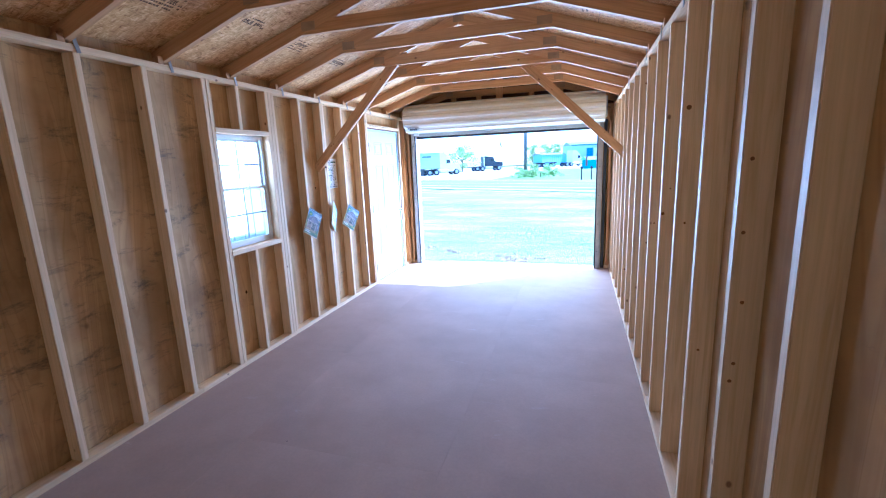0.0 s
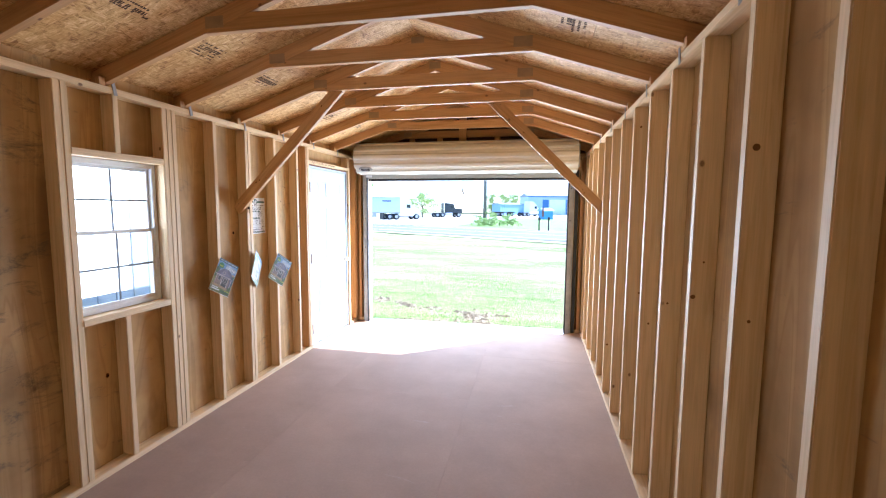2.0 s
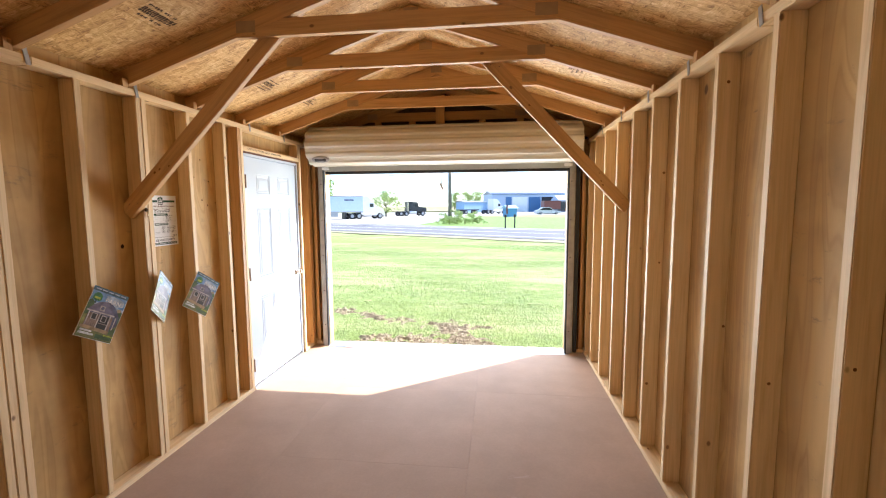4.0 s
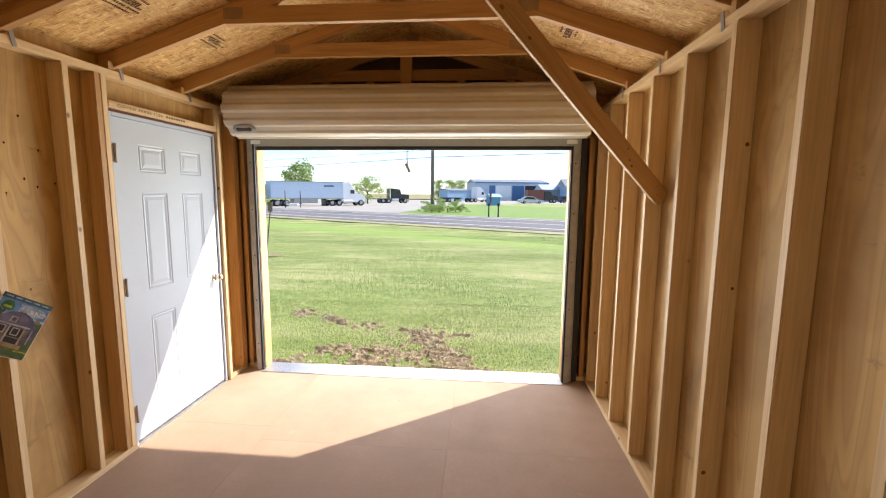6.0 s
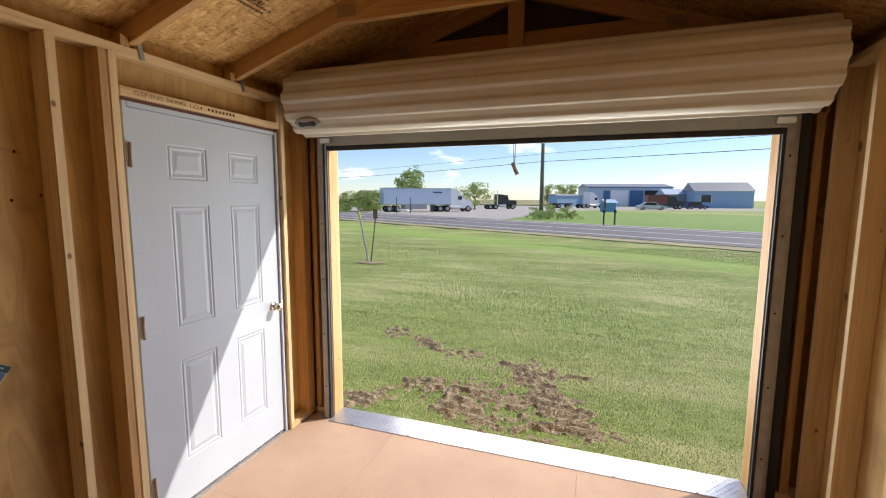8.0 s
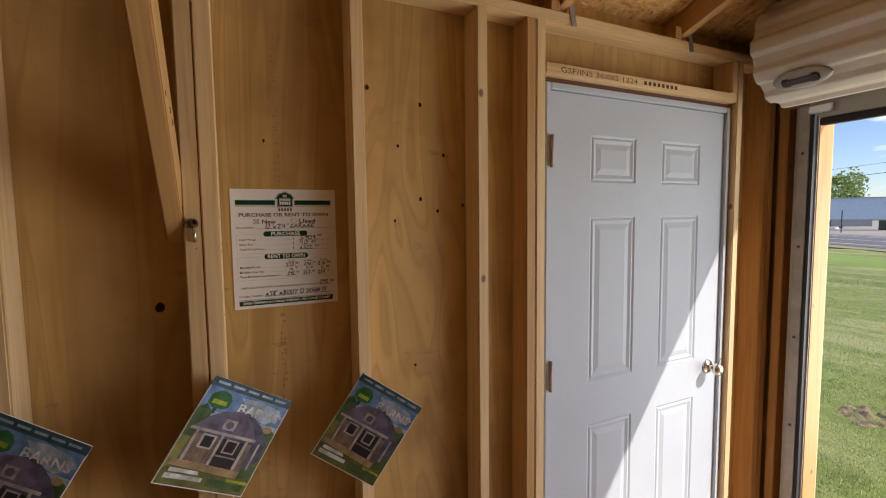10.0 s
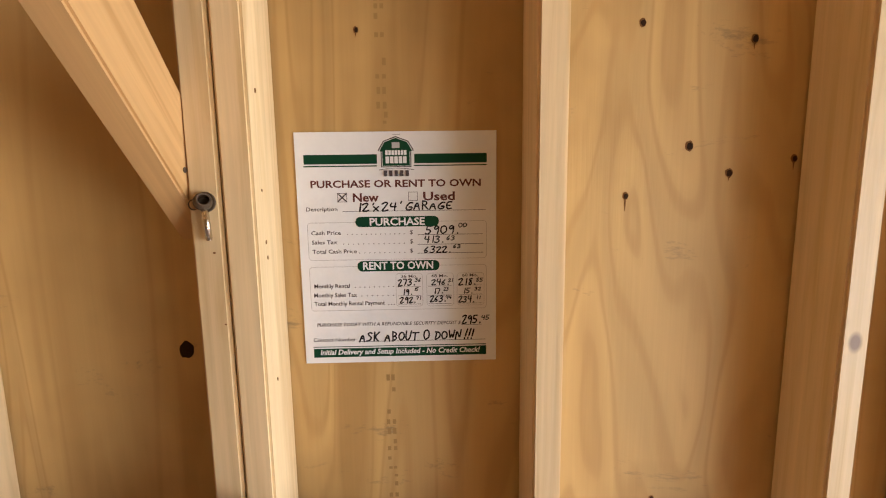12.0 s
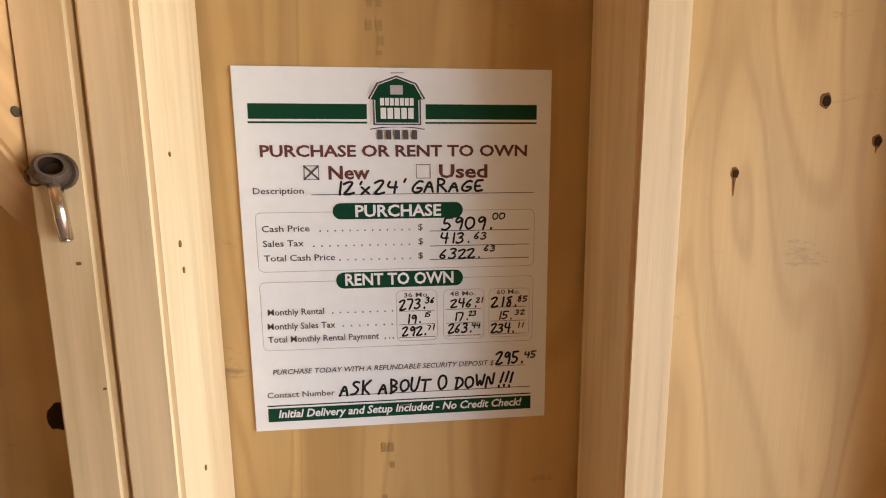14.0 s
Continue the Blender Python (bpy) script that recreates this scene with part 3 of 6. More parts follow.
# grille bars: grey base carries the shade of white vinyl against the light
GRILLE = painted("backlit_grille_bar", (0.24, 0.25, 0.27), 0.5, 0.1, gloss=0.3)
SCREEN = plain("insect_screen_mesh", (0.05, 0.055, 0.06), 0.8)
SCREEN.node_tree.nodes["Principled BSDF"].inputs["Alpha"].default_value = 0.22
for s0, s1, sx, nm in ((z0 + F, zm + 0.012, -0.004, "lower_sash"), (zm - 0.012, z1 - F, -0.026, "upper_sash")):
    x0 = SL + sx
    W = 0.020
    ya, yb = y0 + F, y1 - F
    bm = bmesh.new()
    for lo, hi in (((x0, ya, s0), (x0 + 0.018, ya + W, s1)), ((x0, yb - W, s0), (x0 + 0.018, yb, s1)), ((x0, ya + W, s0), (x0 + 0.018, yb - W, s0 + W)), ((x0, ya + W, s1 - W), (x0 + 0.018, yb - W, s1))):
        box_bm(lo, hi, 0.002, bm)
    sash = part(nm, bm, WHITE_VINYL, window)
    pane = part("pane", box_bm((x0 + 0.006, ya + W, s0 + W), (x0 + 0.0095, yb - W, s1 - W)), GLASS, sash, "clear glass pane")
    pane.visible_shadow = False
    if nm == "lower_sash":
        part("insect_screen", box_bm((SL - 0.0440, ya, s0), (SL - 0.0430, yb, s1)), SCREEN, window, "dark fine-mesh insect screen")
    ym, zc = (ya + yb) / 2, (s0 + s1) / 2
    box("grille_bar", (x0 + 0.0100, ym - 0.006, s0 + W), (x0 + 0.0150, ym + 0.006, s1 - W), GRILLE, sash)
    for a, b in ((ya + W, ym - 0.006), (ym + 0.006, yb - W)):
        box("grille_bar", (x0 + 0.0102, a, zc - 0.006), (x0 + 0.0148, b, zc + 0.006), GRILLE, sash)

# ---- side door: six pressed panels ----
door = thing("door_1", "closed white six-panel steel entry door", "door", (SL, (DOOR_Y0 + DOOR_Y1) / 2, 0), kind="structure")
DX = -1.566                    # the slab's inner face
jy0, jy1, jt = DOOR_Y0 + 0.012, DOOR_Y1 - 0.004, DOOR_TOP - 0.006
J = 0.022
for lo, hi in (((SL - 0.012, jy0, 0.0), (DX + 0.014, jy0 + J, jt)), ((SL - 0.012, jy1 - J, 0.0), (DX + 0.014, jy1, jt)), ((SL - 0.012, jy0 + J, jt - J), (DX + 0.014, jy1 - J, jt))):
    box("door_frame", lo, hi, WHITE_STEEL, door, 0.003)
# dark red-brown fillers give the gaps round the frame their shadow colour
GAP_SHADE = painted("shadow_gap_filler", (0.16, 0.06, 0.035), 0.8, 0.3)
box("door_shim", (SL - 0.012, DOOR_Y0 - 0.006, 0.0), (DX + 0.004, jy0 - 0.001, DOOR_TOP + 0.011), GAP_SHADE, door)
box("door_shim", (SL - 0.012, jy0, jt + 0.001), (DX + 0.004, jy1, DOOR_TOP + 0.011), GAP_SHADE, door)
sy0, sy1, sz0, sz1 = jy0 + J + 0.003, jy1 - J - 0.003, 0.022, jt - J - 0.003
bm = bmesh.new()
cols = ((6.170, 6.402), (6.545, 6.777))
rows = ((0.24, 0.790), (0.960, 1.592), (1.718, 1.892))
ys = sorted({sy0, sy1, *[v for c in cols for v in c]})
zs = sorted({sz0, sz1, *[v for r in rows for v in r]})
for a, b in zip(ys, ys[1:]):
    for c, d in zip(zs, zs[1:]):
        if (a, b) in cols and (c, d) in rows:
            # moulding: down, up, flat field
            rings = [(0.0, 0.0), (0.008, -0.004), (0.016, -0.001), (0.030, -0.005), (0.052, -0.001)]
            loops = []
            for inset, dx in rings:
                loops.append([bm.verts.new((DX + dx, p, q)) for p, q in ((a + inset, c + inset), (b - inset, c + inset), (b - inset, d - inset), (a + inset, d - inset))])
            for l0, l1 in zip(loops, loops[1:]):
                for i in range(4):
                    bm.faces.new((l0[i], l0[(i + 1) % 4], l1[(i + 1) % 4], l1[i]))
            bm.faces.new(loops[-1])
        else:
            bm.faces.new([bm.verts.new((DX, p, q)) for p, q in ((a, c), (b, c), (b, d), (a, d))])
bmesh.ops.remove_doubles(bm, verts=bm.verts, dist=0.0005)
bmesh.ops.recalc_face_normals(bm, faces=bm.faces[:])
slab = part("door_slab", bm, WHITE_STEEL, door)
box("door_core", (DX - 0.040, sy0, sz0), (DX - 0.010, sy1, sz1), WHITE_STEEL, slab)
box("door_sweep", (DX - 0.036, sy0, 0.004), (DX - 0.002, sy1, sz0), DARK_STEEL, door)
box("door_sill", (SL - 0.02, jy0 + J, 0.0), (DX + 0.02, jy1 - J, 0.0035), ALU, door)
for z in (0.21, 1.020, 1.820):
    hinge = part("hinge", box_bm((DX + 0.001, sy0 - 0.020, z - 0.05), (DX + 0.017, sy0 + 0.004, z + 0.05), 0.002), HINGE, door, "tarnished steel hinge")
    part("hinge_pin", tube_bm((DX + 0.020, sy0 - 0.004, z - 0.056), (DX + 0.020, sy0 - 0.004, z + 0.056), 0.006), HINGE, hinge, smooth=True)
kn = Vector((DX, 6.866, 0.914))
bm = tube_bm(kn, kn + Vector((0.008, 0, 0)), 0.032, 0.028, 24)
tube_bm(kn + Vector((0.008, 0, 0)), kn + Vector((0.034, 0, 0)), 0.012, 0.011, 16, bm)
knob = part("door_knob", bm, CHROME, door, "satin nickel knob", True)
bm = bmesh.new()
bmesh.ops.create_uvsphere(bm, u_segments=24, v_segments=14, radius=0.028, matrix=Matrix.Translation(kn + Vector((0.050, 0, 0))) @ Matrix.Diagonal((0.72, 1, 1, 1)))
part("knob_grip", bm, CHROME, knob, smooth=True)
box("strike_plate", (DX + 0.0145, jy1 - J + 0.002, 0.885), (DX + 0.0165, jy1 - 0.003, 0.945), CHROME, door)
# marker writing on the header
m = Matrix(((0, 0, 1, XL + 0.0004), (1, 0, 0, DOOR_Y0 + 0.055), (0, 1, 0, DOOR_TOP + 0.022), (0, 0, 0, 1)))
lettering("GSF/INS 36X82 1224", m, 0.36, 0.018, STAMP, "marker_writing", door_header, "pencilled marks")
for i in range(8):
    y = DOOR_Y0 + 0.45 + i * 0.024
    box("marker_stroke", (XL, y, DOOR_TOP + 0.024), (XL + 0.0006, y + 0.014, DOOR_TOP + 0.038), STAMP, door_header)

# ---- rolling garage door ----
roll = thing("rolling_door", "cream steel roll-up garage door, rolled up open", "garage door", (0, 7.0, OPEN_TOP))
RX0, RX1 = -1.40, 1.375
RC, RR = Vector((0, 7.03, 2.235)), 0.215        # the coil's axis and radius
prof = []
N = 220
for i in range(N):
    a = 2 * math.pi * i / N
    ph = (a * 11 / (2 * math.pi)) % 1.0
    w = 0.5 - 0.5 * math.cos(2 * math.pi * ph)
    rib = 0.016 * min(1.0, max(0.0, (w - 0.25) * 2.2))
    prof.append((RC.y + (RR + rib - 0.012) * math.cos(a), RC.z + (RR + rib - 0.012) * math.sin(a) * 0.94))
part("curtain_roll", prism_bm(prof, RX0, RX1, "x"), CURTAIN, roll, "ribbed cream steel curtain")
# the hanging tail of the curtain and its bottom bar
box("curtain_tail", (RX0 + 0.06, 7.192, 2.005), (RX1 - 0.06, 7.204, 2.16), CURTAIN, roll, 0.003)
bar = part("bottom_bar", box_bm((RX0 + 0.07, 7.150, 1.985), (RX1 - 0.07, 7.190, 2.075), 0.004), BARGREY, roll, "grey steel bottom bar")
box("bottom_seal", (RX0 + 0.07, 7.172, 1.955), (RX1 - 0.07, 7.205, 1.985), RUBBER, roll, 0.004, "black rubber seal")
for s, x in ((1, RX0), (-1, RX1)):
    part("end_drum", tube_bm((x - s * 0.004, RC.y, RC.z), (x + s * 0.02, RC.y, RC.z), 0.10, seg=28), DARK_STEEL, roll)
    box("bracket", (min(x - s * 0.03, x - s * 0.008), 6.99, 2.10), (max(x - s * 0.03, x - s * 0.008), 7.246, 2.36), GALV, roll, 0.002)
    part("stop_clip", box_bm((min(x + s * 0.05, x + s * 0.13), 7.128, 2.000), (max(x + s * 0.05, x + s * 0.13), 7.149, 2.030), 0.004), ALU, bar)
for s, x in ((1, OPEN_X0 - 0.046), (-1, OPEN_X1 + 0.046)):
    bm = bmesh.new()
    for lo, hi in (((0, 7.186, 0.001), (0.036, 7.190, 2.05)), ((0, 7.216, 0.001), (0.055, 7.220, 2.05)), ((-0.004, 7.186, 0.001), (0.0, 7.220, 2.05)), ((-0.030, 7.220, 0.001), (0.0, 7.246, 2.05))):
        xa, xb = sorted((x + s * lo[0], x + s * hi[0]))
        box_bm((xa, lo[1], lo[2]), (xb, hi[1], hi[2]), 0.0008, bm)
    guide = part("guide_rail", bm, GUIDE, roll, "galvanised guide rail")
    box("guide_felt", (min(x + s * 0.0365, x + s * 0.050), 7.1925, 0.002), (max(x + s * 0.0365, x + s * 0.050), 7.2155, 2.03), RUBBER, guide)
    for i in range(5):
        z = 0.25 + i * 0.40
        part("rail_screw", tube_bm((x + s * 0.016, 7.1865, z), (x + s * 0.016, 7.183, z), 0.006, seg=8), DARK_STEEL, guide)
# dark weather strip beside one rail
box("weather_strip", (OPEN_X1 + 0.083, 7.232, 0.005), (OPEN_X1 + 0.125, 7.2485, 2.08), RUBBER, roll, 0.002, "black rubber weather strip")
# lock plate on the roll
c = Vector((-1.25, 6.868, 2.086))
bm = bmesh.new()
bmesh.ops.create_uvsphere(bm, u_segments=24, v_segments=8, radius=1, matrix=Matrix.Translation(c) @ Matrix.Rotation(radians(42), 4, "X") @ Matrix.Diagonal((0.095, 0.014, 0.040, 1)))
lock = part("lock_plate", bm, GUIDE, roll, "oval metal lock plate", True)
bm = box_bm((-0.060, -0.0175, -0.017), (0.060, -0.006, 0.017), 0.006)
bmesh.ops.transform(bm, matrix=Matrix.Translation(c) @ Matrix.Rotation(radians(42), 4, "X"), verts=bm.verts)
part("lock_slot", bm, DARK_STEEL, lock)
# pull rope with its handle
px = -0.035
bm = bmesh.new()
for dx in (-0.006, 0.006):
    tube_bm((px + dx, 7.19, 1.985), (px + dx * 0.4, 7.19, 1.84), 0.0022, seg=6, bm=bm)
part("pull_rope", bm, ROPE, roll, "thin pale rope")
part("pull_handle", tube_bm((px - 0.012, 7.19, 1.845), (px + 0.020, 7.19, 1.775), 0.011, 0.013, 12), BARGREY, roll, "grey plastic pull handle", True)

# ---- threshold plate ----
TREAD = painted("tread_plate", (0.50, 0.50, 0.51), 0.34, 0.2, 0.75, 10)
sill = thing("threshold_plate", "bright diamond-tread metal threshold in the garage opening", "threshold", (0, 7.25, 0))
box("plate", (OPEN_X0 + 0.001, 7.150, 0.0005), (OPEN_X1 - 0.001, SF + 0.030, 0.004), TREAD, sill, 0.001)
bm = bmesh.new()
row = 0
y = 7.165
while y < SF + 0.02:
    x = OPEN_X0 + 0.02 + (row % 2) * 0.018
    while x < OPEN_X1 - 0.02:
        a = 0.785 if (row + int(x * 27)) % 2 else -0.785
        d = Vector((math.cos(a), math.sin(a), 0)) * 0.010
        n = Vector((-math.sin(a), math.cos(a), 0)) * 0.0032
        p = Vector((x, y, 0.0042))
        vs = [bm.verts.new(p + q) for q in (d, n, -d, -n)]
        t = bm.verts.new(p + Vector((0, 0, 0.0022)))
        for i in range(4):
            bm.faces.new((vs[i], vs[(i + 1) % 4], t))
        x += 0.036
    y += 0.020
    row += 1
tagged(part("tread_lugs", bm, TREAD, sill), kind="stuff")
for i in range(6):
    part("screw", tube_bm((OPEN_X0 + 0.2 + i * 0.44, 7.158, 0.004), (OPEN_X0 + 0.2 + i * 0.44, 7.158, 0.0065), 0.006, seg=8), DARK_STEEL, sill)

# ---- outdoors: ground, road ----
GZ = -0.45
RD = Vector((-0.875, 0.484, 0))        # the way the road runs
RN = Vector((0.484, 0.875, 0))


def onroad(s, r, z=0.0):
    """A place s metres out towards the road and r metres along it."""
    v = RN * s + RD * r
    return (v.x, v.y, GZ + z)


def grass():
    m = mat("mown_grass", 0.85)
    k = Net(m)
    v = k.vec((1, 1, 1))
    a = k.noise(v, 0.35, 5, 0.6)
    b = k.noise(v, 5.0, 6, 0.7)
    c = k.noise(v, 45.0, 3, 0.7)
    col = k.ramp(b, (0.28, (0.17, 0.22, 0.055)), (0.50, (0.26, 0.34, 0.08)), (0.72, (0.38, 0.42, 0.14)))
    col = k.mix(col, k.ramp(c, (0.25, (0.45,)), (0.7, (1.15,))), 0.85, "MULTIPLY")
    dry = k.noise(k.vec((0.5, 1.6, 1)), 0.6, 5, 0.65)
    col = k.mix(col, (0.52, 0.47, 0.24), k.ramp(dry, (0.47, (0.0,)), (0.64, (0.60,))))
    thatch = k.noise(v, 2.3, 6, 0.75)
    col = k.mix(col, (0.40, 0.36, 0.19), k.ramp(thatch, (0.54, (0.0,)), (0.70, (0.55,))))
    col = k.mix(col, k.ramp(a, (0.3, (0.80, 0.86, 0.75)), (0.7, (1.0, 1.0, 1.0))), 0.8, "MULTIPLY")
    dot = k.n.new("ShaderNodeVectorMath")
    dot.operation = "DOT_PRODUCT"
    dot.inputs[1].default_value = (0.484, 0.875, 0)
    wob = k.n.new("ShaderNodeMath")
    wob.operation = "MULTIPLY_ADD"
    wob.inputs[1].default_value = 2.2
    k.link(k.coord.outputs["Object"], dot.inputs[0])
    k.link(b, wob.inputs[0])
    k.link(dot.outputs["Value"], wob.inputs[2])
    span = k.n.new("ShaderNodeMapRange")
    span.inputs[1].default_value, span.inputs[2].default_value = 16.0, 27.0
    k.link(wob.outputs[0], span.inputs[0])
    lush = k.ramp(span.outputs[0], (0.30, (0.0,)), (0.38, (0.65,)), (0.68, (0.65,)), (0.78, (0.0,)))
    col = k.mix(col, (0.21, 0.34, 0.05), lush)
    far = k.n.new("ShaderNodeMapRange")
    far.inputs[1].default_value, far.inputs[2].default_value = 38.0, 78.0
    k.link(wob.outputs[0], far.inputs[0])
    col = k.mix(col, (0.15, 0.27, 0.05), k.ramp(far.outputs[0], (0.02, (0.0,)), (0.06, (0.8,)), (0.90, (0.8,)), (1.0, (0.0,))))
    k.colour(col)
    k.bump(c, 0.7, 0.05)
    return m


GRASS = grass()
DIRT = mat("torn_soil", 0.95)
k = Net(DIRT)
n1, n2 = k.noise(k.vec((1, 1, 1)), 9, 6, 0.7), k.noise(k.vec((1, 1, 1)), 60, 3, 0.7)
k.colour(k.mix(k.ramp(n1, (0.3, (0.20, 0.140, 0.085)), (0.52, (0.39, 0.305, 0.190)), (0.7, (0.54, 0.455, 0.31))), k.ramp(n2, (0.3, (0.55,)), (0.7, (1.0,))), 0.8, "MULTIPLY"))
k.bump(n2, 0.8, 0.03)
ASPHALT = painted("worn_asphalt", (0.165, 0.162, 0.168), 0.85, 0.25, 0, 0.5)
GRAVEL = painted("pale_gravel", (0.38, 0.365, 0.335), 0.9, 0.2, 0, 0.6)
ROADLINE = painted("white_road_paint", (0.75, 0.75, 0.73), 0.7, 0.15)
DRYVERGE = painted("dry_verge_grass", (0.36, 0.33, 0.19), 0.95, 0.4, 0, 1.5)
STRAW = painted("dry_field", (0.30, 0.27, 0.13), 0.9, 0.3, 0, 0.05)

# one sheet to the horizon, finer near the building, with gentle lumps
bm = bmesh.new()
xs = [-1500, -600, -300, -160, -90, -60, -40, -30, -24] + [-20 + i for i in range(41)] + [24, 30, 40, 60, 90, 160, 300, 600, 1500]
ysl = [-1500, -600, -200, -60, -20, -8, 0] + [4 + i for i in range(30)] + [36, 40, 46, 54, 64, 80, 100, 140, 200, 320, 600, 1500]
vv = {}
for i, x in enumerate(xs):
    for j, y in enumerate(ysl):
        s = 0.484 * x + 0.875 * y
        d = 0.03 * noise.noise((x * 0.35, y * 0.35, 0)) if 8 < y < 60 and abs(x) < 60 else 0.0
        ditch = -0.14 * math.exp(-((s - 23.2) / 2.0) ** 2) + 0.05 * math.exp(-((s - 19.5) / 2.0) ** 2)
        road_flat = 1.0 if 25 < s < 40 else 0.0
        z = GZ + (d + ditch) * (1 - road_flat) - 0.03 * road_flat
        vv[i, j] = bm.verts.new((x, y, z))
for i in range(len(xs) - 1):
    for j in range(len(ysl) - 1):
        bm.faces.new((vv[i, j], vv[i + 1, j], vv[i + 1, j + 1], vv[i, j + 1]))
tagged(part("ground", bm, GRASS, smooth=True), "mown green lawn with dry straw-coloured patches", "ground", kind="structure")


def strip(name, s0, s1, r0, r1, z, material, label, category, n=1):
    bm = bmesh.new()
    for i in range(n):
        a, b = r0 + (r1 - r0) * i / n, r0 + (r1 - r0) * (i + 1) / n
        q = [onroad(s, r, z) for s, r in ((s0, a), (s1, a), (s1, b), (s0, b))]
        lo = [bm.verts.new(p) for p in q]
        dn = [bm.verts.new((p[0], p[1], p[2] - 0.12)) for p in q]
        bm.faces.new(lo)
        for e in range(4):
            bm.faces.new((lo[e], dn[e], dn[(e + 1) % 4], lo[(e + 1) % 4]))
    bmesh.ops.recalc_face_normals(bm, faces=bm.faces[:])
    return tagged(part(name, bm, material), label, category, kind="structure")


strip("road", 27.0, 37.6, -400, 400, 0.02, ASPHALT, "grey two-lane asphalt road", "road")
strip("road_shoulder", 25.5, 27.0, -400, 400, 0.0, DRYVERGE, "dry straw-coloured grass verge along the road", "road verge")
strip("road_shoulder", 37.6, 38.6, -400, 400, 0.0, GRAVEL, "pale gravel road shoulder with dry grass", "road shoulder")
strip("road_line", 28.4, 28.58, -400, 400, 0.027, ROADLINE, "faded white edge line on the asphalt", "road marking")
strip("road_line", 36.1, 36.28, -400, 400, 0.027, ROADLINE, "faded white edge line on the asphalt", "road marking")
strip("road_line", 32.2, 32.34, -400, 400, 0.027, ROADLINE, "faded white edge line on the asphalt", "road marking")

# ---- price sheet on the plywood ----
SHEET = Matrix.Translation((SL + 0.0012, 4.9675, 1.6790))
PW, PH = 0.277, 0.3285
price_sheet = tagged(new("price_sheet", mesh_from(box_bm((0, 0, -PH), (0.0008, PW, 0)), "price_sheet", PAPER)), "white printed price sheet with handwriting stapled to plywood", "sign")
price_sheet.matrix_world = SHEET
INKS = {"print": PRINT_INK, "grey": GREY_INK, "italic": GREY_INK, "pen": INK, "white": PAPER, "white_italic": PAPER, "green": GREEN_INK, "line": LINE_INK, "box": GREY_INK}

# pen strokes of the handwriting: pairs of column and row on a grid ten high, strokes split by spaces
PEN = {"0": "4A190512307285794A", "1": "5A40", "2": "08295A79673300305081", "3": "194A79673545 356572400001", "4": "2A0585 7A60", "5": "2A154674623001 2A8A", "6": "6A260230625424", "7": "0A8A30",
       "8": "7A3928567350213467", "9": "784A173567797460", ".": "3031", "'": "4A38", "x": "0660 6600", "!": "6A43 3031", "A": "004A70 1464", "B": "201A 1A59773525 35746210", "D": "102A 0A5A866210",
       "E": "7A1A1071 1555", "G": "895A16023071845444", "K": "1A10 8A1570", "N": "001A607A", "O": "4A190512307285794A", "R": "101A 1A69663515 3580", "S": "794A184674512000", "T": "0A9A 4A30",
       "U": "1A0230628A", "W": "0A2047608A"}
NARROW = {"1": 7, ".": 4, "'": 4, "!": 5, " ": 6}


def lay(bm, name, ink):
    ob = new(name, mesh_from(bm, name, INKS[ink]))
    ob.matrix_world = SHEET
    hang(ob, price_sheet)
    return ob


def soften(pts):
    """Rounds the corners of a pen stroke, keeping its ends."""
    for _ in range(2):
        if len(pts) > 2:
            cut = [pts[0]]
            for a, b in zip(pts, pts[1:]):
                cut += [a.lerp(b, 0.25), a.lerp(b, 0.75)]
            pts = cut + [pts[-1]]
    return pts


def handwriting(text, u, v, w, h, slope):
    """Marker writing: round-ended strokes of even width, each letter a little off the line."""
    rnd = random.Random(text)
    steps = [NARROW.get(c, 10) for c in text]
    k = w / (sum(steps) - 2)
    half = min(0.00110, 0.062 * h + 0.00030)
    bm = bmesh.new()
    x, layer = 0.0, 0
    for c, step in zip(text, steps):
        size = h / 10 * rnd.uniform(0.90, 1.06)
        if len(text) > 12 and c not in "!'" and rnd.random() < 0.4:
            size *= 0.88
        lift, slant = rnd.uniform(-0.03, 0.05) * h, rnd.uniform(0.10, 0.24)
        for stroke in PEN.get(c, "").split():
            pts = []
            for i in range(0, len(stroke), 2):
                gx, gy = int(stroke[i], 16), int(stroke[i + 1], 16)
                pts.append(Vector(((x + gx) * k + gy * size * slant * 0.6, gy * size + lift)))
            pts = soften(pts)
            layer += 1
            d = 0.0011 + 0.00001 * (layer % 7)
            for a, b in zip(pts, pts[1:]):
                t = (b - a).normalized() * half
                n = Vector((-t.y, t.x))
                q = [a - n, b - n, b + (t - n) * 0.7, b + t, b + (t + n) * 0.7, b + n, a + n, a + (n - t) * 0.7, a - t, a - (n + t) * 0.7]
                bm.faces.new([bm.verts.new((d, p.x, p.y)) for p in q])
                d += 0.000004
        x += step
    bmesh.ops.rotate(bm, cent=(0, 0, 0), matrix=Matrix.Rotation(radians(slope), 3, "X"), verts=bm.verts)
    bmesh.ops.translate(bm, vec=(0, u, -v), verts=bm.verts)
    lay(bm, "handwriting", "pen")


def write(text, u, v, w, h, slope, ink):
    if ink == "pen":
        handwriting(text, u, v, w, h, slope)
        return
    m = SHEET @ Matrix(((0, 0, 1, 0.0008 + (0.0006 if ink.startswith("white") else 0.0)), (1, 0, 0, u), (0, 1, 0, -v), (0, 0, 0, 1)))
    lettering(text, m, w, h, INKS[ink], "lettering", price_sheet, "", 0.22 if ink.endswith("italic") else 0.0, bold=0.010 if ink in ("grey", "italic") else 0.026)


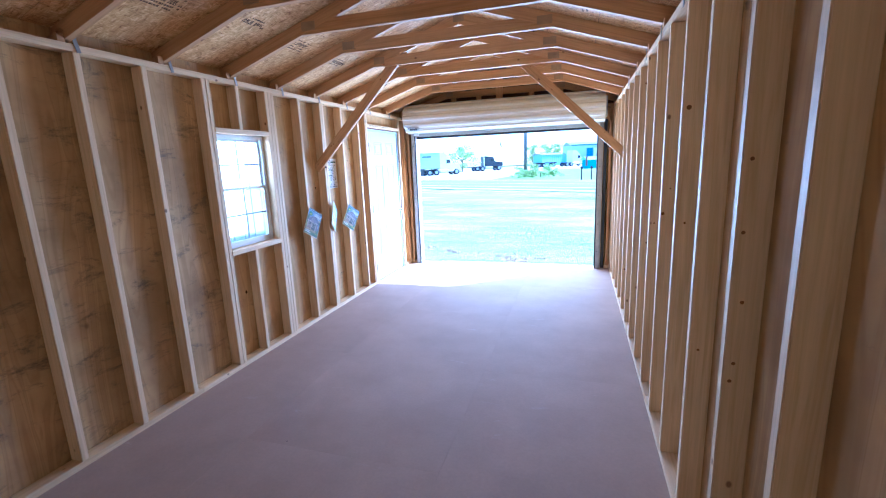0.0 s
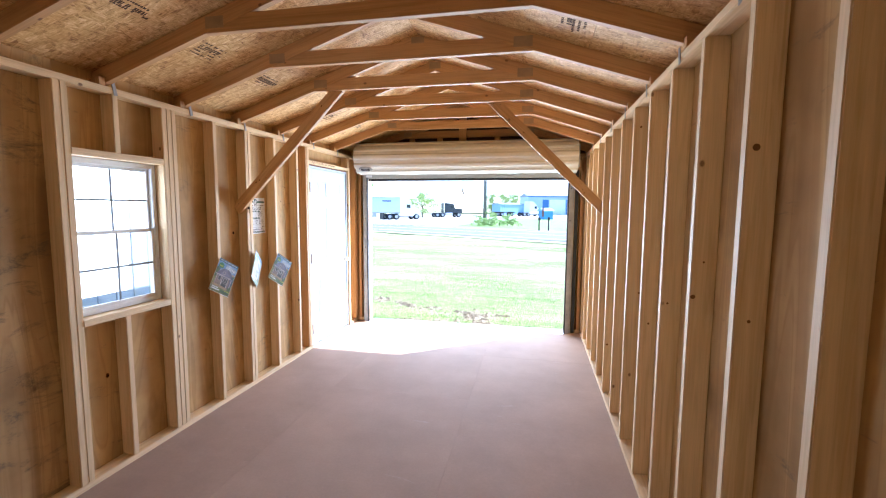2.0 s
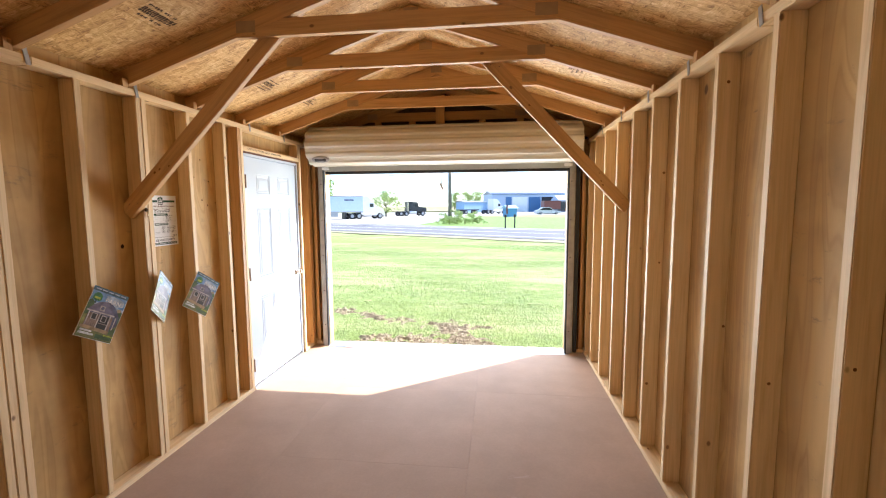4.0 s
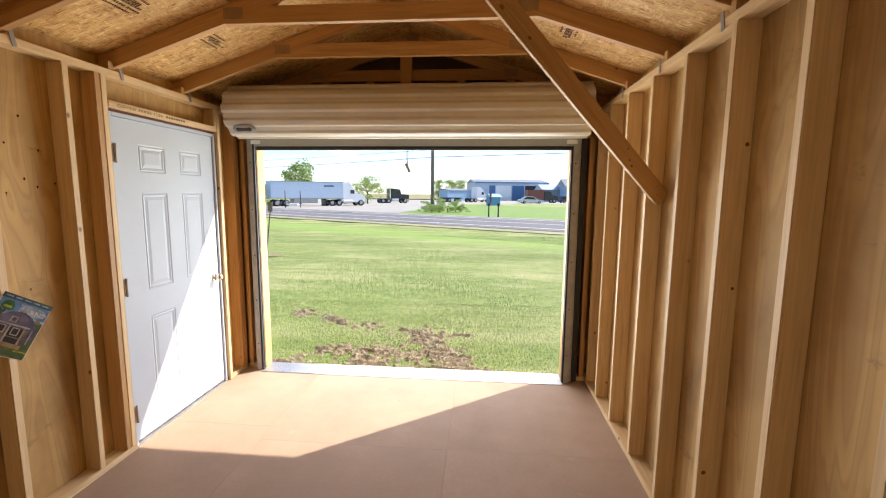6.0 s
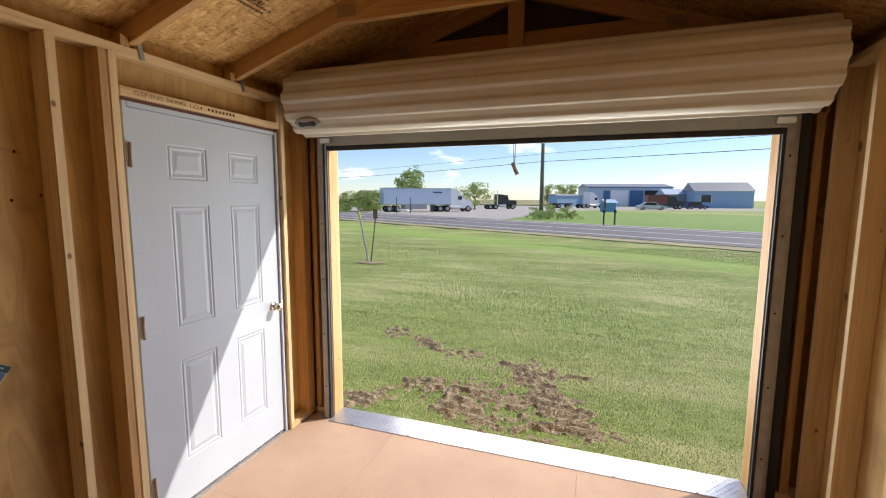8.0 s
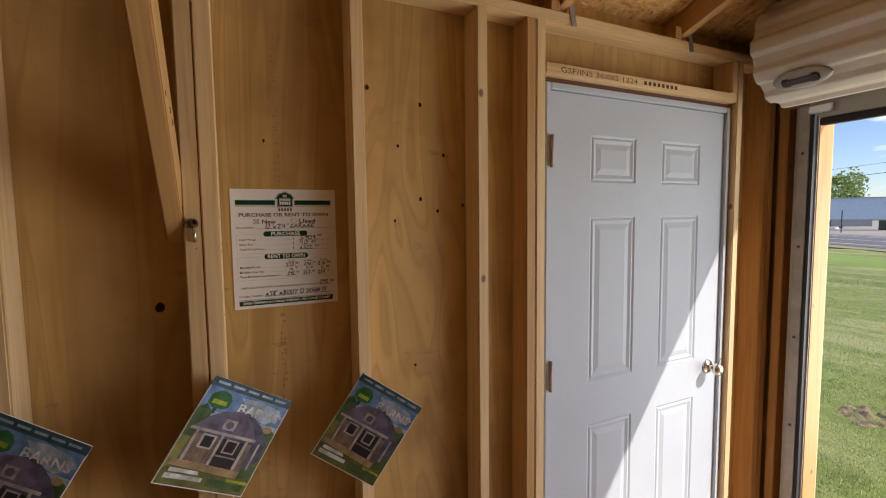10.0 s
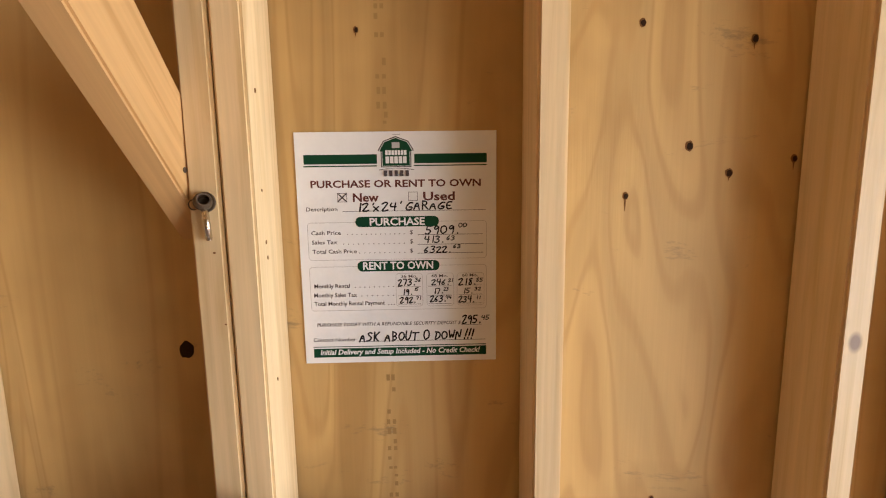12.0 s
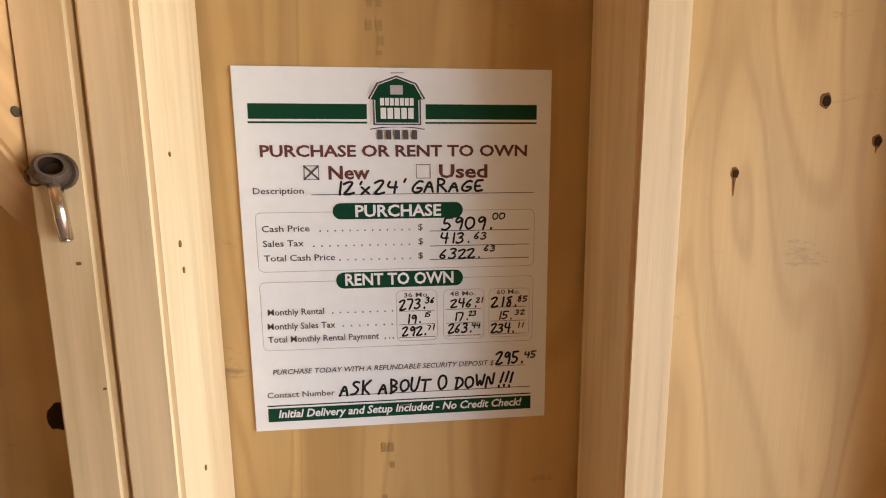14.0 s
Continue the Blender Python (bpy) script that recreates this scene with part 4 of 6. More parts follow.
def bar(u0, v0, u1, v1, ink):
    bm = bmesh.new()
    if ink == "box":
        e = 0.0006
        for a, b, c, d in ((u0, v0, u1, v0 + e), (u0, v1 - e, u1, v1), (u0, v0 + e, u0 + e, v1 - e), (u1 - e, v0 + e, u1, v1 - e)):
            box_bm((0.0008, a, -d), (0.0011, c, -b), 0, bm)
        if u0 < 0.1:
            for sgn in (-1, 1):
                c = Vector(((u0 + u1) / 2, -(v0 + v1) / 2))
                d = Vector(((u1 - u0) / 2, sgn * (v1 - v0) / 2))
                n = Vector((-d.y, d.x)).normalized() * 0.0008
                q = [c - d - n, c + d - n, c + d + n, c - d + n]
                bm.faces.new([bm.verts.new((0.0013 + 0.0001 * sgn, p.x, p.y)) for p in q])
    else:
        box_bm((0.0008, u0, -v1), (0.0011, u1, -v0), 0, bm)
    lay(bm, "printed_bar", ink)


def ring(u0, v0, u1, v1, r):
    """An upright outline with round corners, as points."""
    pts = []
    for cx, cy, a0 in ((u1 - r, -v0 - r, 0), (u0 + r, -v0 - r, 90), (u0 + r, -v1 + r, 180), (u1 - r, -v1 + r, 270)):
        for i in range(7):
            a = radians(a0 + i * 15)
            pts.append((cx + r * math.cos(a), cy + r * math.sin(a)))
    return pts


def pill(u0, v0, u1, v1):
    lay(prism_bm(ring(u0, v0, u1, v1, (v1 - v0) * 0.48), 0.0008, 0.0012, "x"), "printed_bar", "green")


def rounded_frame(u0, v0, u1, v1):
    bm = bmesh.new()
    e = 0.0005
    a, b = ring(u0, v0, u1, v1, 0.005), ring(u0 + e, v0 + e, u1 - e, v1 - e, 0.005 - e)
    va, vb = [bm.verts.new((0.00095, *p)) for p in a], [bm.verts.new((0.00095, *p)) for p in b]
    for i in range(len(a)):
        j = (i + 1) % len(a)
        bm.faces.new((va[i], va[j], vb[j], vb[i]))
    lay(bm, "ruled_frame", "line")


def leader(u0, u1, v):
    """A row of printed dots."""
    bm = bmesh.new()
    n = max(2, int((u1 - u0) / 0.0066))
    for i in range(n + 1):
        u = u0 + (u1 - u0) * i / n
        box_bm((0.0008, u - 0.0006, -v - 0.0006), (0.0010, u + 0.0006, -v + 0.0006), 0, bm)
    lay(bm, "dotted_line", "grey")


rounded_frame(0.0118, 0.1235, 0.2635, 0.1770)
rounded_frame(0.0114, 0.1862, 0.2633, 0.2504)
rounded_frame(0.1333, 0.1972, 0.1717, 0.2460)
rounded_frame(0.1771, 0.1976, 0.2162, 0.2460)
rounded_frame(0.2206, 0.1980, 0.2599, 0.2457)
write('PURCHASE OR RENT TO OWN', 0.0195, 0.0752, 0.2359, 0.0097, 0.0, 'print')
write('New', 0.0770, 0.0948, 0.0361, 0.0114, 0.0, 'print')
write('Used', 0.1747, 0.0942, 0.0442, 0.0116, 0.0, 'print')
write('Description', 0.0115, 0.1073, 0.0434, 0.0054, 0.0, 'grey')
write("12'x24' GARAGE", 0.0815, 0.1086, 0.1334, 0.0120, 0.8, 'pen')
bar(0.0558, 0.0829, 0.0688, 0.0952, 'box')
bar(0.1540, 0.0823, 0.1670, 0.0948, 'box')
bar(0.0615, 0.1081, 0.2622, 0.1087, 'grey')
pill(0.0793, 0.1161, 0.1961, 0.1305)
write('PURCHASE', 0.0991, 0.1282, 0.0772, 0.0102, 0.0, 'white')
write('Cash Price', 0.0169, 0.1407, 0.0414, 0.0056, 0.0, 'grey')
write('Sales Tax', 0.0170, 0.1539, 0.0356, 0.0056, 0.0, 'grey')
write('Total Cash Price', 0.0171, 0.1671, 0.0625, 0.0056, 0.0, 'grey')
leader(0.0674, 0.1470, 0.1406)
leader(0.0612, 0.1468, 0.1542)
leader(0.0837, 0.1473, 0.1672)
write('$', 0.1550, 0.1412, 0.0042, 0.0057, 0.0, 'grey')
write('$', 0.1551, 0.1543, 0.0042, 0.0058, 0.0, 'grey')
write('$', 0.1548, 0.1675, 0.0042, 0.0058, 0.0, 'grey')
write('5909.', 0.1766, 0.1417, 0.0447, 0.0110, 0.1, 'pen')
write('00', 0.2235, 0.1327, 0.0112, 0.0058, -1.1, 'pen')
write('413.', 0.1748, 0.1542, 0.0256, 0.0089, 1.0, 'pen')
write('63', 0.2065, 0.1505, 0.0115, 0.0063, -0.0, 'pen')
write('6322.', 0.1742, 0.1685, 0.0361, 0.0090, 0.1, 'pen')
write('63', 0.2158, 0.1620, 0.0105, 0.0053, 0.3, 'pen')
bar(0.1657, 0.1421, 0.2584, 0.1427, 'grey')
bar(0.1655, 0.1559, 0.2584, 0.1565, 'grey')
bar(0.1653, 0.1685, 0.2585, 0.1691, 'grey')
pill(0.0797, 0.1788, 0.1960, 0.1938)
write('RENT TO OWN', 0.0877, 0.1908, 0.0994, 0.0106, 0.0, 'white')
write('36 Mo.', 0.1407, 0.2037, 0.0233, 0.0043, 0.0, 'grey')
write('48 Mo.', 0.1836, 0.2038, 0.0242, 0.0043, 0.0, 'grey')
write('60 Mo.', 0.2282, 0.2035, 0.0227, 0.0044, 0.0, 'grey')
write('Monthly Rental', 0.0173, 0.2169, 0.0502, 0.0058, 0.0, 'grey')
write('Monthly Sales Tax', 0.0164, 0.2302, 0.0607, 0.0059, 0.0, 'grey')
write('Total Monthly Rental Payment', 0.0161, 0.2426, 0.1006, 0.0059, 0.0, 'grey')
leader(0.0752, 0.1297, 0.2164)
leader(0.0841, 0.1293, 0.2292)
leader(0.1225, 0.1299, 0.2425)
write('273.', 0.1363, 0.2155, 0.0225, 0.0097, 1.6, 'pen')
write('36', 0.1606, 0.2098, 0.0082, 0.0054, 0.2, 'pen')
write('246.', 0.1840, 0.2153, 0.0232, 0.0082, 0.5, 'pen')
write('21', 0.2083, 0.2107, 0.0060, 0.0049, -2.1, 'pen')
write('218.', 0.2226, 0.2162, 0.0228, 0.0099, 1.0, 'pen')
write('85', 0.2475, 0.2114, 0.0101, 0.0055, -0.2, 'pen')
write('19.', 0.1420, 0.2290, 0.0126, 0.0077, 2.6, 'pen')
write('15', 0.1586, 0.2231, 0.0064, 0.0044, -0.3, 'pen')
write('17.', 0.1864, 0.2281, 0.0128, 0.0077, 2.6, 'pen')
write('23', 0.2015, 0.2236, 0.0067, 0.0044, 1.5, 'pen')
write('15.', 0.2284, 0.2281, 0.0130, 0.0072, 0.2, 'pen')
write('32', 0.2460, 0.2238, 0.0089, 0.0045, -1.2, 'pen')
write('292.', 0.1382, 0.2412, 0.0211, 0.0088, 1.2, 'pen')
write('71', 0.1621, 0.2359, 0.0061, 0.0047, 0.2, 'pen')
write('263.', 0.1814, 0.2400, 0.0212, 0.0089, 0.5, 'pen')
write('44', 0.2041, 0.2357, 0.0078, 0.0047, -0.8, 'pen')
write('234.', 0.2225, 0.2413, 0.0211, 0.0089, 0.6, 'pen')
write('11', 0.2475, 0.2367, 0.0063, 0.0048, -2.4, 'pen')
bar(0.1358, 0.2168, 0.1691, 0.2172, 'grey')
bar(0.1794, 0.2165, 0.2133, 0.2169, 'grey')
bar(0.2229, 0.2160, 0.2565, 0.2164, 'grey')
bar(0.1359, 0.2298, 0.1694, 0.2302, 'grey')
bar(0.1794, 0.2299, 0.2130, 0.2303, 'grey')
bar(0.2229, 0.2295, 0.2565, 0.2299, 'grey')
bar(0.1355, 0.2423, 0.1694, 0.2427, 'grey')
bar(0.1797, 0.2424, 0.2129, 0.2428, 'grey')
bar(0.2233, 0.2424, 0.2566, 0.2428, 'grey')
write('PURCHASE TODAY WITH A REFUNDABLE SECURITY DEPOSIT $', 0.0182, 0.2734, 0.2077, 0.0049, 0.0, 'italic')
write('295.', 0.2273, 0.2730, 0.0253, 0.0120, 2.0, 'pen')
write('45', 0.2554, 0.2677, 0.0114, 0.0063, 0.1, 'pen')
bar(0.2268, 0.2745, 0.2560, 0.2749, 'grey')
write('Contact Number', 0.0120, 0.2961, 0.0618, 0.0055, 0.0, 'grey')
write('ASK ABOUT 0 DOWN!!!', 0.0783, 0.2971, 0.1625, 0.0140, 0.4, 'pen')
bar(0.0770, 0.2967, 0.2618, 0.2973, 'grey')
bar(0.0114, 0.3037, 0.2625, 0.3047, 'green')
bar(0.0118, 0.3067, 0.2626, 0.3199, 'green')
write('Initial Delivery and Setup Included - No Credit Check!', 0.0212, 0.3157, 0.2322, 0.0076, 0.0, 'white_italic')
bar(0.0117, 0.0305, 0.1122, 0.0433, 'green')
bar(0.1635, 0.0304, 0.2637, 0.0432, 'green')
bar(0.0111, 0.0454, 0.1121, 0.0470, 'green')
bar(0.1631, 0.0456, 0.2637, 0.0470, 'green')
# the maker's mark as plain shapes: a barn outline with pale blocks, a curved rule and dark blocks under it
BARN = [(0.1385, 0.0069), (0.1554, 0.0131), (0.1629, 0.0259), (0.1590, 0.0271), (0.1590, 0.0480), (0.1180, 0.0480), (0.1180, 0.0271), (0.1139, 0.0259), (0.1215, 0.0131)]
for nm, sc, d, ink in (("emblem_edge", 1.10, 0.0013, "white"), ("emblem", 1.02, 0.0016, "grey"), ("emblem_rule", 0.95, 0.00165, "white"), ("emblem_field", 0.915, 0.0018, "green")):
    lay(prism_bm([(0.1385 + (a - 0.1385) * sc, -0.0290 - (b - 0.0290) * sc) for a, b in BARN], 0.0008, d, "x"), nm, ink)
for u0, v0, u1, v1, n, gap, ink in ((0.1235, 0.0255, 0.1535, 0.0318, 7, 0.0009, "white"), (0.1235, 0.0338, 0.1535, 0.0430, 5, 0.0012, "white"), (0.1330, 0.0148, 0.1438, 0.0225, 1, 0, "line"), (0.1193, 0.0526, 0.1571, 0.0606, 5, 0.0030, "grey")):
    for i in range(n):
        a, b = u0 + (u1 - u0) * i / n + gap / 2, u0 + (u1 - u0) * (i + 1) / n - gap / 2
        lay(box_bm((0.0008, a, -v1), (0.0021, b, -v0)), "emblem_block", ink)
bm = bmesh.new()
for i in range(12):
    a, b = -1 + i / 6, -1 + (i + 1) / 6
    q = [(a, 0.0515 - 0.0022 * (1 - a * a)), (b, 0.0515 - 0.0022 * (1 - b * b)), (b, 0.0524 - 0.0022 * (1 - b * b)), (a, 0.0524 - 0.0022 * (1 - a * a))]
    bm.faces.new([bm.verts.new((0.0012, 0.1385 + 0.024 * s, -t)) for s, t in q])
lay(bm, "emblem_arc", "grey")
for u, v in ((0.1393, 0.0045), (0.1402, 0.3095)):
    bm = tube_bm((0.0014, u - 0.0055, -v), (0.0014, u + 0.0055, -v + 0.0003), 0.0004, seg=6)
    ob = new("staple", mesh_from(bm, "staple", GALV))
    ob.matrix_world = SHEET
    hang(ob, price_sheet)

# ---- brochures pinned to the studs ----
B_SKY = painted("brochure_sky_print", (0.174, 0.336, 0.626), 0.36, 0.55, 0.0, 30)
B_PALE = painted("brochure_pale_print", (0.441, 0.545, 0.696), 0.36, 0.55, 0.0, 30)
B_BAND = painted("brochure_teal_band", (0.046, 0.116, 0.162), 0.36, 0.55, 0.0, 30)
B_GRASS = painted("brochure_grass_print", (0.174, 0.186, 0.058), 0.36, 0.55, 0.0, 30)
B_TREE = painted("brochure_tree_print", (0.081, 0.151, 0.058), 0.36, 0.55, 0.0, 30)
B_ROOF = painted("brochure_roof_print", (0.186, 0.162, 0.255), 0.36, 0.55, 0.0, 30)
B_ROOF2 = painted("brochure_roof_side_print", (0.116, 0.116, 0.197), 0.36, 0.55, 0.0, 30)
B_WALL = painted("brochure_wall_print", (0.255, 0.174, 0.139), 0.36, 0.55, 0.0, 30)
B_TRIM = painted("brochure_trim_print", (0.557, 0.499, 0.487), 0.36, 0.55, 0.0, 30)
B_DARK = painted("brochure_dark_print", (0.023, 0.023, 0.029), 0.36, 0.55, 0.0, 30)
B_DECK = painted("brochure_deck_print", (0.418, 0.290, 0.162), 0.36, 0.55, 0.0, 30)
B_GREEN = painted("brochure_badge_green", (0.035, 0.186, 0.058), 0.36, 0.55, 0.0, 30)
B_LIME = painted("brochure_lime_print", (0.487, 0.580, 0.058), 0.36, 0.55, 0.0, 30)
B_LIME_DULL = painted("brochure_meadow_print", (0.30, 0.31, 0.09), 0.36, 0.55, 0.0, 30)
B_TRIM_DULL = painted("brochure_board_print", (0.36, 0.29, 0.26), 0.36, 0.55, 0.0, 30)
B_WHITE = painted("brochure_white_print", (0.800, 0.800, 0.800), 0.36, 0.55, 0.0, 30)
BW, BH = 0.200, 0.270


def brochure(at, tilt, yaw, lean, w=BW, h=BH):
    """A booklet with a printed cover of flat shapes; it hangs askew from its top corner. Local x points off the wall."""
    m = Matrix.Translation(at) @ Matrix.Rotation(radians(yaw), 4, "Z") @ Matrix.Rotation(radians(lean), 4, "Y") @ Matrix.Rotation(radians(tilt), 4, "X")
    b = tagged(new("brochure", mesh_from(box_bm((0, 0, -h), (0.004, w, 0), 0.0006), "brochure", PAPER)), "glossy colour brochure with a garden shed cover, pinned askew", "brochure", "brochures on the studs")
    b.matrix_world = m

    def ink(name, pts, mt, layer):
        bm = prism_bm([(p[0] * w, -p[1] * h) for p in pts], 0.004, 0.004 + 0.0002 * layer, "x")
        o = new(name, mesh_from(bm, name, mt))
        o.matrix_world = m
        hang(o, b)
    R = lambda a, b_, c_, d: [(a, b_), (c_, b_), (c_, d), (a, d)]
    ink("cover_sky", R(0.01, 0.01, 0.99, 0.52), B_SKY, 1)
    ink("cover_haze", R(0.01, 0.30, 0.99, 0.46), B_PALE, 2)
    ink("cover_grass", R(0.01, 0.46, 0.99, 0.99), B_GRASS, 1)
    ink("cover_foliage", [(0.01, 0.30), (0.08, 0.25), (0.16, 0.31), (0.20, 0.42), (0.22, 0.56), (0.01, 0.56)], B_TREE, 3)
    ink("cover_foliage", [(0.74, 0.46), (0.84, 0.36), (0.93, 0.33), (0.99, 0.36), (0.99, 0.62), (0.74, 0.62)], B_TREE, 3)
    ink("cover_band", R(0.0, 0.0, 1.0, 0.085), B_BAND, 3)
    for i in range(5):
        ink("cover_caption", R(0.06 + i * 0.18, 0.03, 0.20 + i * 0.18, 0.052), B_PALE, 4)
    ink("cover_badge", [(0.07, 0.24), (0.07, 0.17), (0.12, 0.12), (0.19, 0.105), (0.26, 0.12), (0.31, 0.17), (0.31, 0.24), (0.25, 0.27), (0.13, 0.27)], B_GREEN, 5)
    ink("cover_badge_bar", R(0.11, 0.195, 0.27, 0.235), B_LIME, 6)
    tm = m @ Matrix(((0, 0, 1, 0.0052), (1, 0, 0, 0.42 * w), (0, 1, 0, -0.255 * h), (0, 0, 0, 1)))
    lettering("BARNS", tm, 0.52 * w, 0.085 * h, B_WHITE, "cover_title", b, bold=0.02)
    # the pictured shed
    ink("pictured_side", [(0.79, 0.46), (0.95, 0.50), (0.96, 0.65), (0.81, 0.78)], B_ROOF2, 5)
    ink("pictured_wall", [(0.11, 0.47), (0.79, 0.46), (0.81, 0.78), (0.10, 0.77)], B_WALL, 5)
    ink("pictured_porch", [(0.44, 0.48), (0.70, 0.48), (0.71, 0.77), (0.42, 0.77)], B_DARK, 6)
    ink("pictured_eave", [(0.05, 0.465), (0.81, 0.455), (0.81, 0.485), (0.05, 0.49)], B_TRIM, 9)
    ink("pictured_roof", [(0.06, 0.47), (0.18, 0.35), (0.31, 0.275), (0.50, 0.235), (0.68, 0.32), (0.80, 0.46)], B_ROOF, 8)
    ink("pictured_roof_side", [(0.68, 0.32), (0.50, 0.235), (0.62, 0.24), (0.80, 0.33), (0.98, 0.50), (0.80, 0.46)], B_ROOF2, 7)
    ink("pictured_gable_window", R(0.36, 0.335, 0.50, 0.435), B_TRIM, 9)
    ink("pictured_gable_glass", [(0.43 + 0.045 * math.cos(t), 0.385 + 0.034 * math.sin(t)) for t in [i * math.pi / 6 for i in range(12)]], B_ROOF2, 10)
    for a, c_ in ((0.12, 0.15), (0.41, 0.44), (0.70, 0.735), (0.86, 0.885)):
        ink("pictured_post", R(a, 0.485, c_, 0.77 if c_ < 0.8 else 0.74), B_TRIM, 9)
    ink("pictured_window", R(0.21, 0.505, 0.37, 0.635), B_TRIM, 8)
    ink("pictured_glass", R(0.235, 0.52, 0.345, 0.62), B_DARK, 9)
    ink("pictured_window", R(0.49, 0.51, 0.64, 0.64), B_TRIM, 8)
    ink("pictured_glass", R(0.51, 0.525, 0.62, 0.625), B_DARK, 9)
    ink("pictured_deck", [(0.05, 0.765), (0.42, 0.765), (0.82, 0.78), (0.80, 0.845), (0.04, 0.82)], B_DECK, 8)
    ink("cover_meadow", [(0.01, 0.50), (0.12, 0.46), (0.16, 0.60), (0.08, 0.80), (0.01, 0.86)], B_LIME_DULL, 2)
    ink("cover_pole", [(0.16, 0.25), (0.20, 0.25), (0.19, 0.33), (0.15, 0.32)], B_BAND, 4)
    ink("cover_cloud", [(0.40, 0.12), (0.62, 0.10), (0.90, 0.13), (0.98, 0.20), (0.80, 0.30), (0.55, 0.24)], B_PALE, 2)
    ink("cover_seal", [(0.88 + 0.06 * math.cos(t), 0.34 + 0.035 * math.sin(t)) for t in [i * math.pi / 5 for i in range(10)]], B_DECK, 9)
    for i in range(5):
        ink("pictured_board", R(0.15 + i * 0.055, 0.64, 0.155 + i * 0.055, 0.765), B_TRIM_DULL, 7)
    ink("pictured_shadow", [(0.11, 0.49), (0.79, 0.485), (0.79, 0.51), (0.11, 0.515)], B_ROOF2, 7)
    ink("pictured_rail", R(0.45, 0.665, 0.69, 0.68), B_TRIM_DULL, 9)
    ink("pictured_flowers", [(0.82, 0.74), (0.90, 0.69), (0.97, 0.70), (0.98, 0.80), (0.84, 0.84)], B_TREE, 8)
    ink("cover_script", [(0.08, 0.84), (0.38, 0.84), (0.40, 0.87), (0.08, 0.875)], B_WHITE, 6)
    ink("cover_script", [(0.06, 0.89), (0.46, 0.89), (0.46, 0.925), (0.06, 0.935)], B_WHITE, 6)
    ink("cover_strip", R(0.52, 0.88, 0.95, 0.955), B_TREE, 4)
    ink("cover_strip", R(0.72, 0.86, 0.98, 0.89), B_LIME, 4)
    return b


brochure((XL + 0.006, 4.512, 1.200), -31, -9, -4, 0.195, 0.265)
brochure((XL + 0.034, 4.922, 1.219), -34.0, 20, 3.0, 0.232, 0.258)
brochure((XL + 0.012, 5.290, 1.157), -34.7, -13.0, -3.1, 0.204, 0.261)

# the faint column of roller print on the plywood behind the sheet
bm = bmesh.new()
z = 1.05
while z < 2.1:
    e = random.uniform(0.004, 0.010)
    for col in (0.0, 0.008):
        if random.random() < 0.7:
            y = 5.082 + col + random.uniform(-0.001, 0.001)
            bm.faces.new([bm.verts.new((SL + 0.0006, p, q)) for p, q in ((y, z), (y + 0.005, z), (y + 0.005, z + e), (y, z + e))])
    z += e + random.uniform(0.003, 0.012)
hang(new("grade_stamp", mesh_from(bm, "grade_stamp", FAINT)), wall_left)

# nail heads and stamps that show on the bare boards
def ply_knot(y, z, r, tail=0.0):
    """A knot in the plywood: a brown ring, a dark heart and sometimes a dark streak under it."""
    seed = y * 31 + z
    if r < 0.011:
        hang(new("knot", mesh_from(prism_bm(blot(y, z, r * 1.2, 1.25, seed), SL - 0.001, SL + 0.0005, "x"), "knot", KNOT)), wall_left)
    hang(new("knot", mesh_from(prism_bm(blot(y + r * 0.15, z - r * 0.1, r * 0.85, 1.25, seed + 1), SL - 0.001, SL + 0.0009, "x"), "knot", HOLE)), wall_left)
    if tail:
        hang(new("knot", mesh_from(prism_bm([(y - 0.0018, z), (y + 0.0016, z), (y - 0.0002, z - tail)], SL - 0.001, SL + 0.0007, "x"), "knot", KNOT)), wall_left)


for y, z, r, tail in ((5.515, 1.655, 0.0050, 0.0), (5.428, 1.587, 0.0036, 0.022), (5.574, 1.617, 0.0046, 0.012), (5.348, 1.985, 0.006, 0.0), (5.518, 1.950, 0.005, 0.012), (5.442, 1.818, 0.0040, 0.0), (5.597, 1.797, 0.0044, 0.014),
                      (5.666, 1.636, 0.0040, 0.016), (5.488, 1.118, 0.0036, 0.010), (5.057, 1.811, 0.0030, 0.010), (3.625, 0.573, 0.010, 0.020), (4.794, 1.376, 0.0125, 0.0)):
    ply_knot(y, z, r, tail)


# small knots on the faces of the paired studs
for x, y, z, r in ((-1.557, 4.9445, 1.536, 0.0015), (-1.559, 4.9445, 1.516, 0.0013), (-1.554, 4.9445, 1.601, 0.0010), (-1.565, 4.9445, 1.351, 0.0014), (-1.554, 4.9445, 1.720, 0.0016)):
    hang(new("knot", mesh_from(prism_bm(blot(x, z, r, 1.8, x + z), y - 0.002, y + 0.0003, "y"), "knot", KNOT)), wall_left)
for y, z, r in ((4.892, 1.527, 0.0018), (4.899, 1.438, 0.0014)):
    hang(new("knot", mesh_from(prism_bm(blot(y, z, r, 0.7, y + z), XL - 0.002, XL + 0.0004, "x"), "knot", KNOT)), wall_left)


def side_knot(y, x, z, r):
    """A dark knot on the side of a right-hand stud that faces down the room."""
    hang(new("knot", mesh_from(tube_bm((x, y + 0.0005, z), (x, y - 0.0006, z), r, r * 0.8, 9), "knot", KNOT)), wall_right)


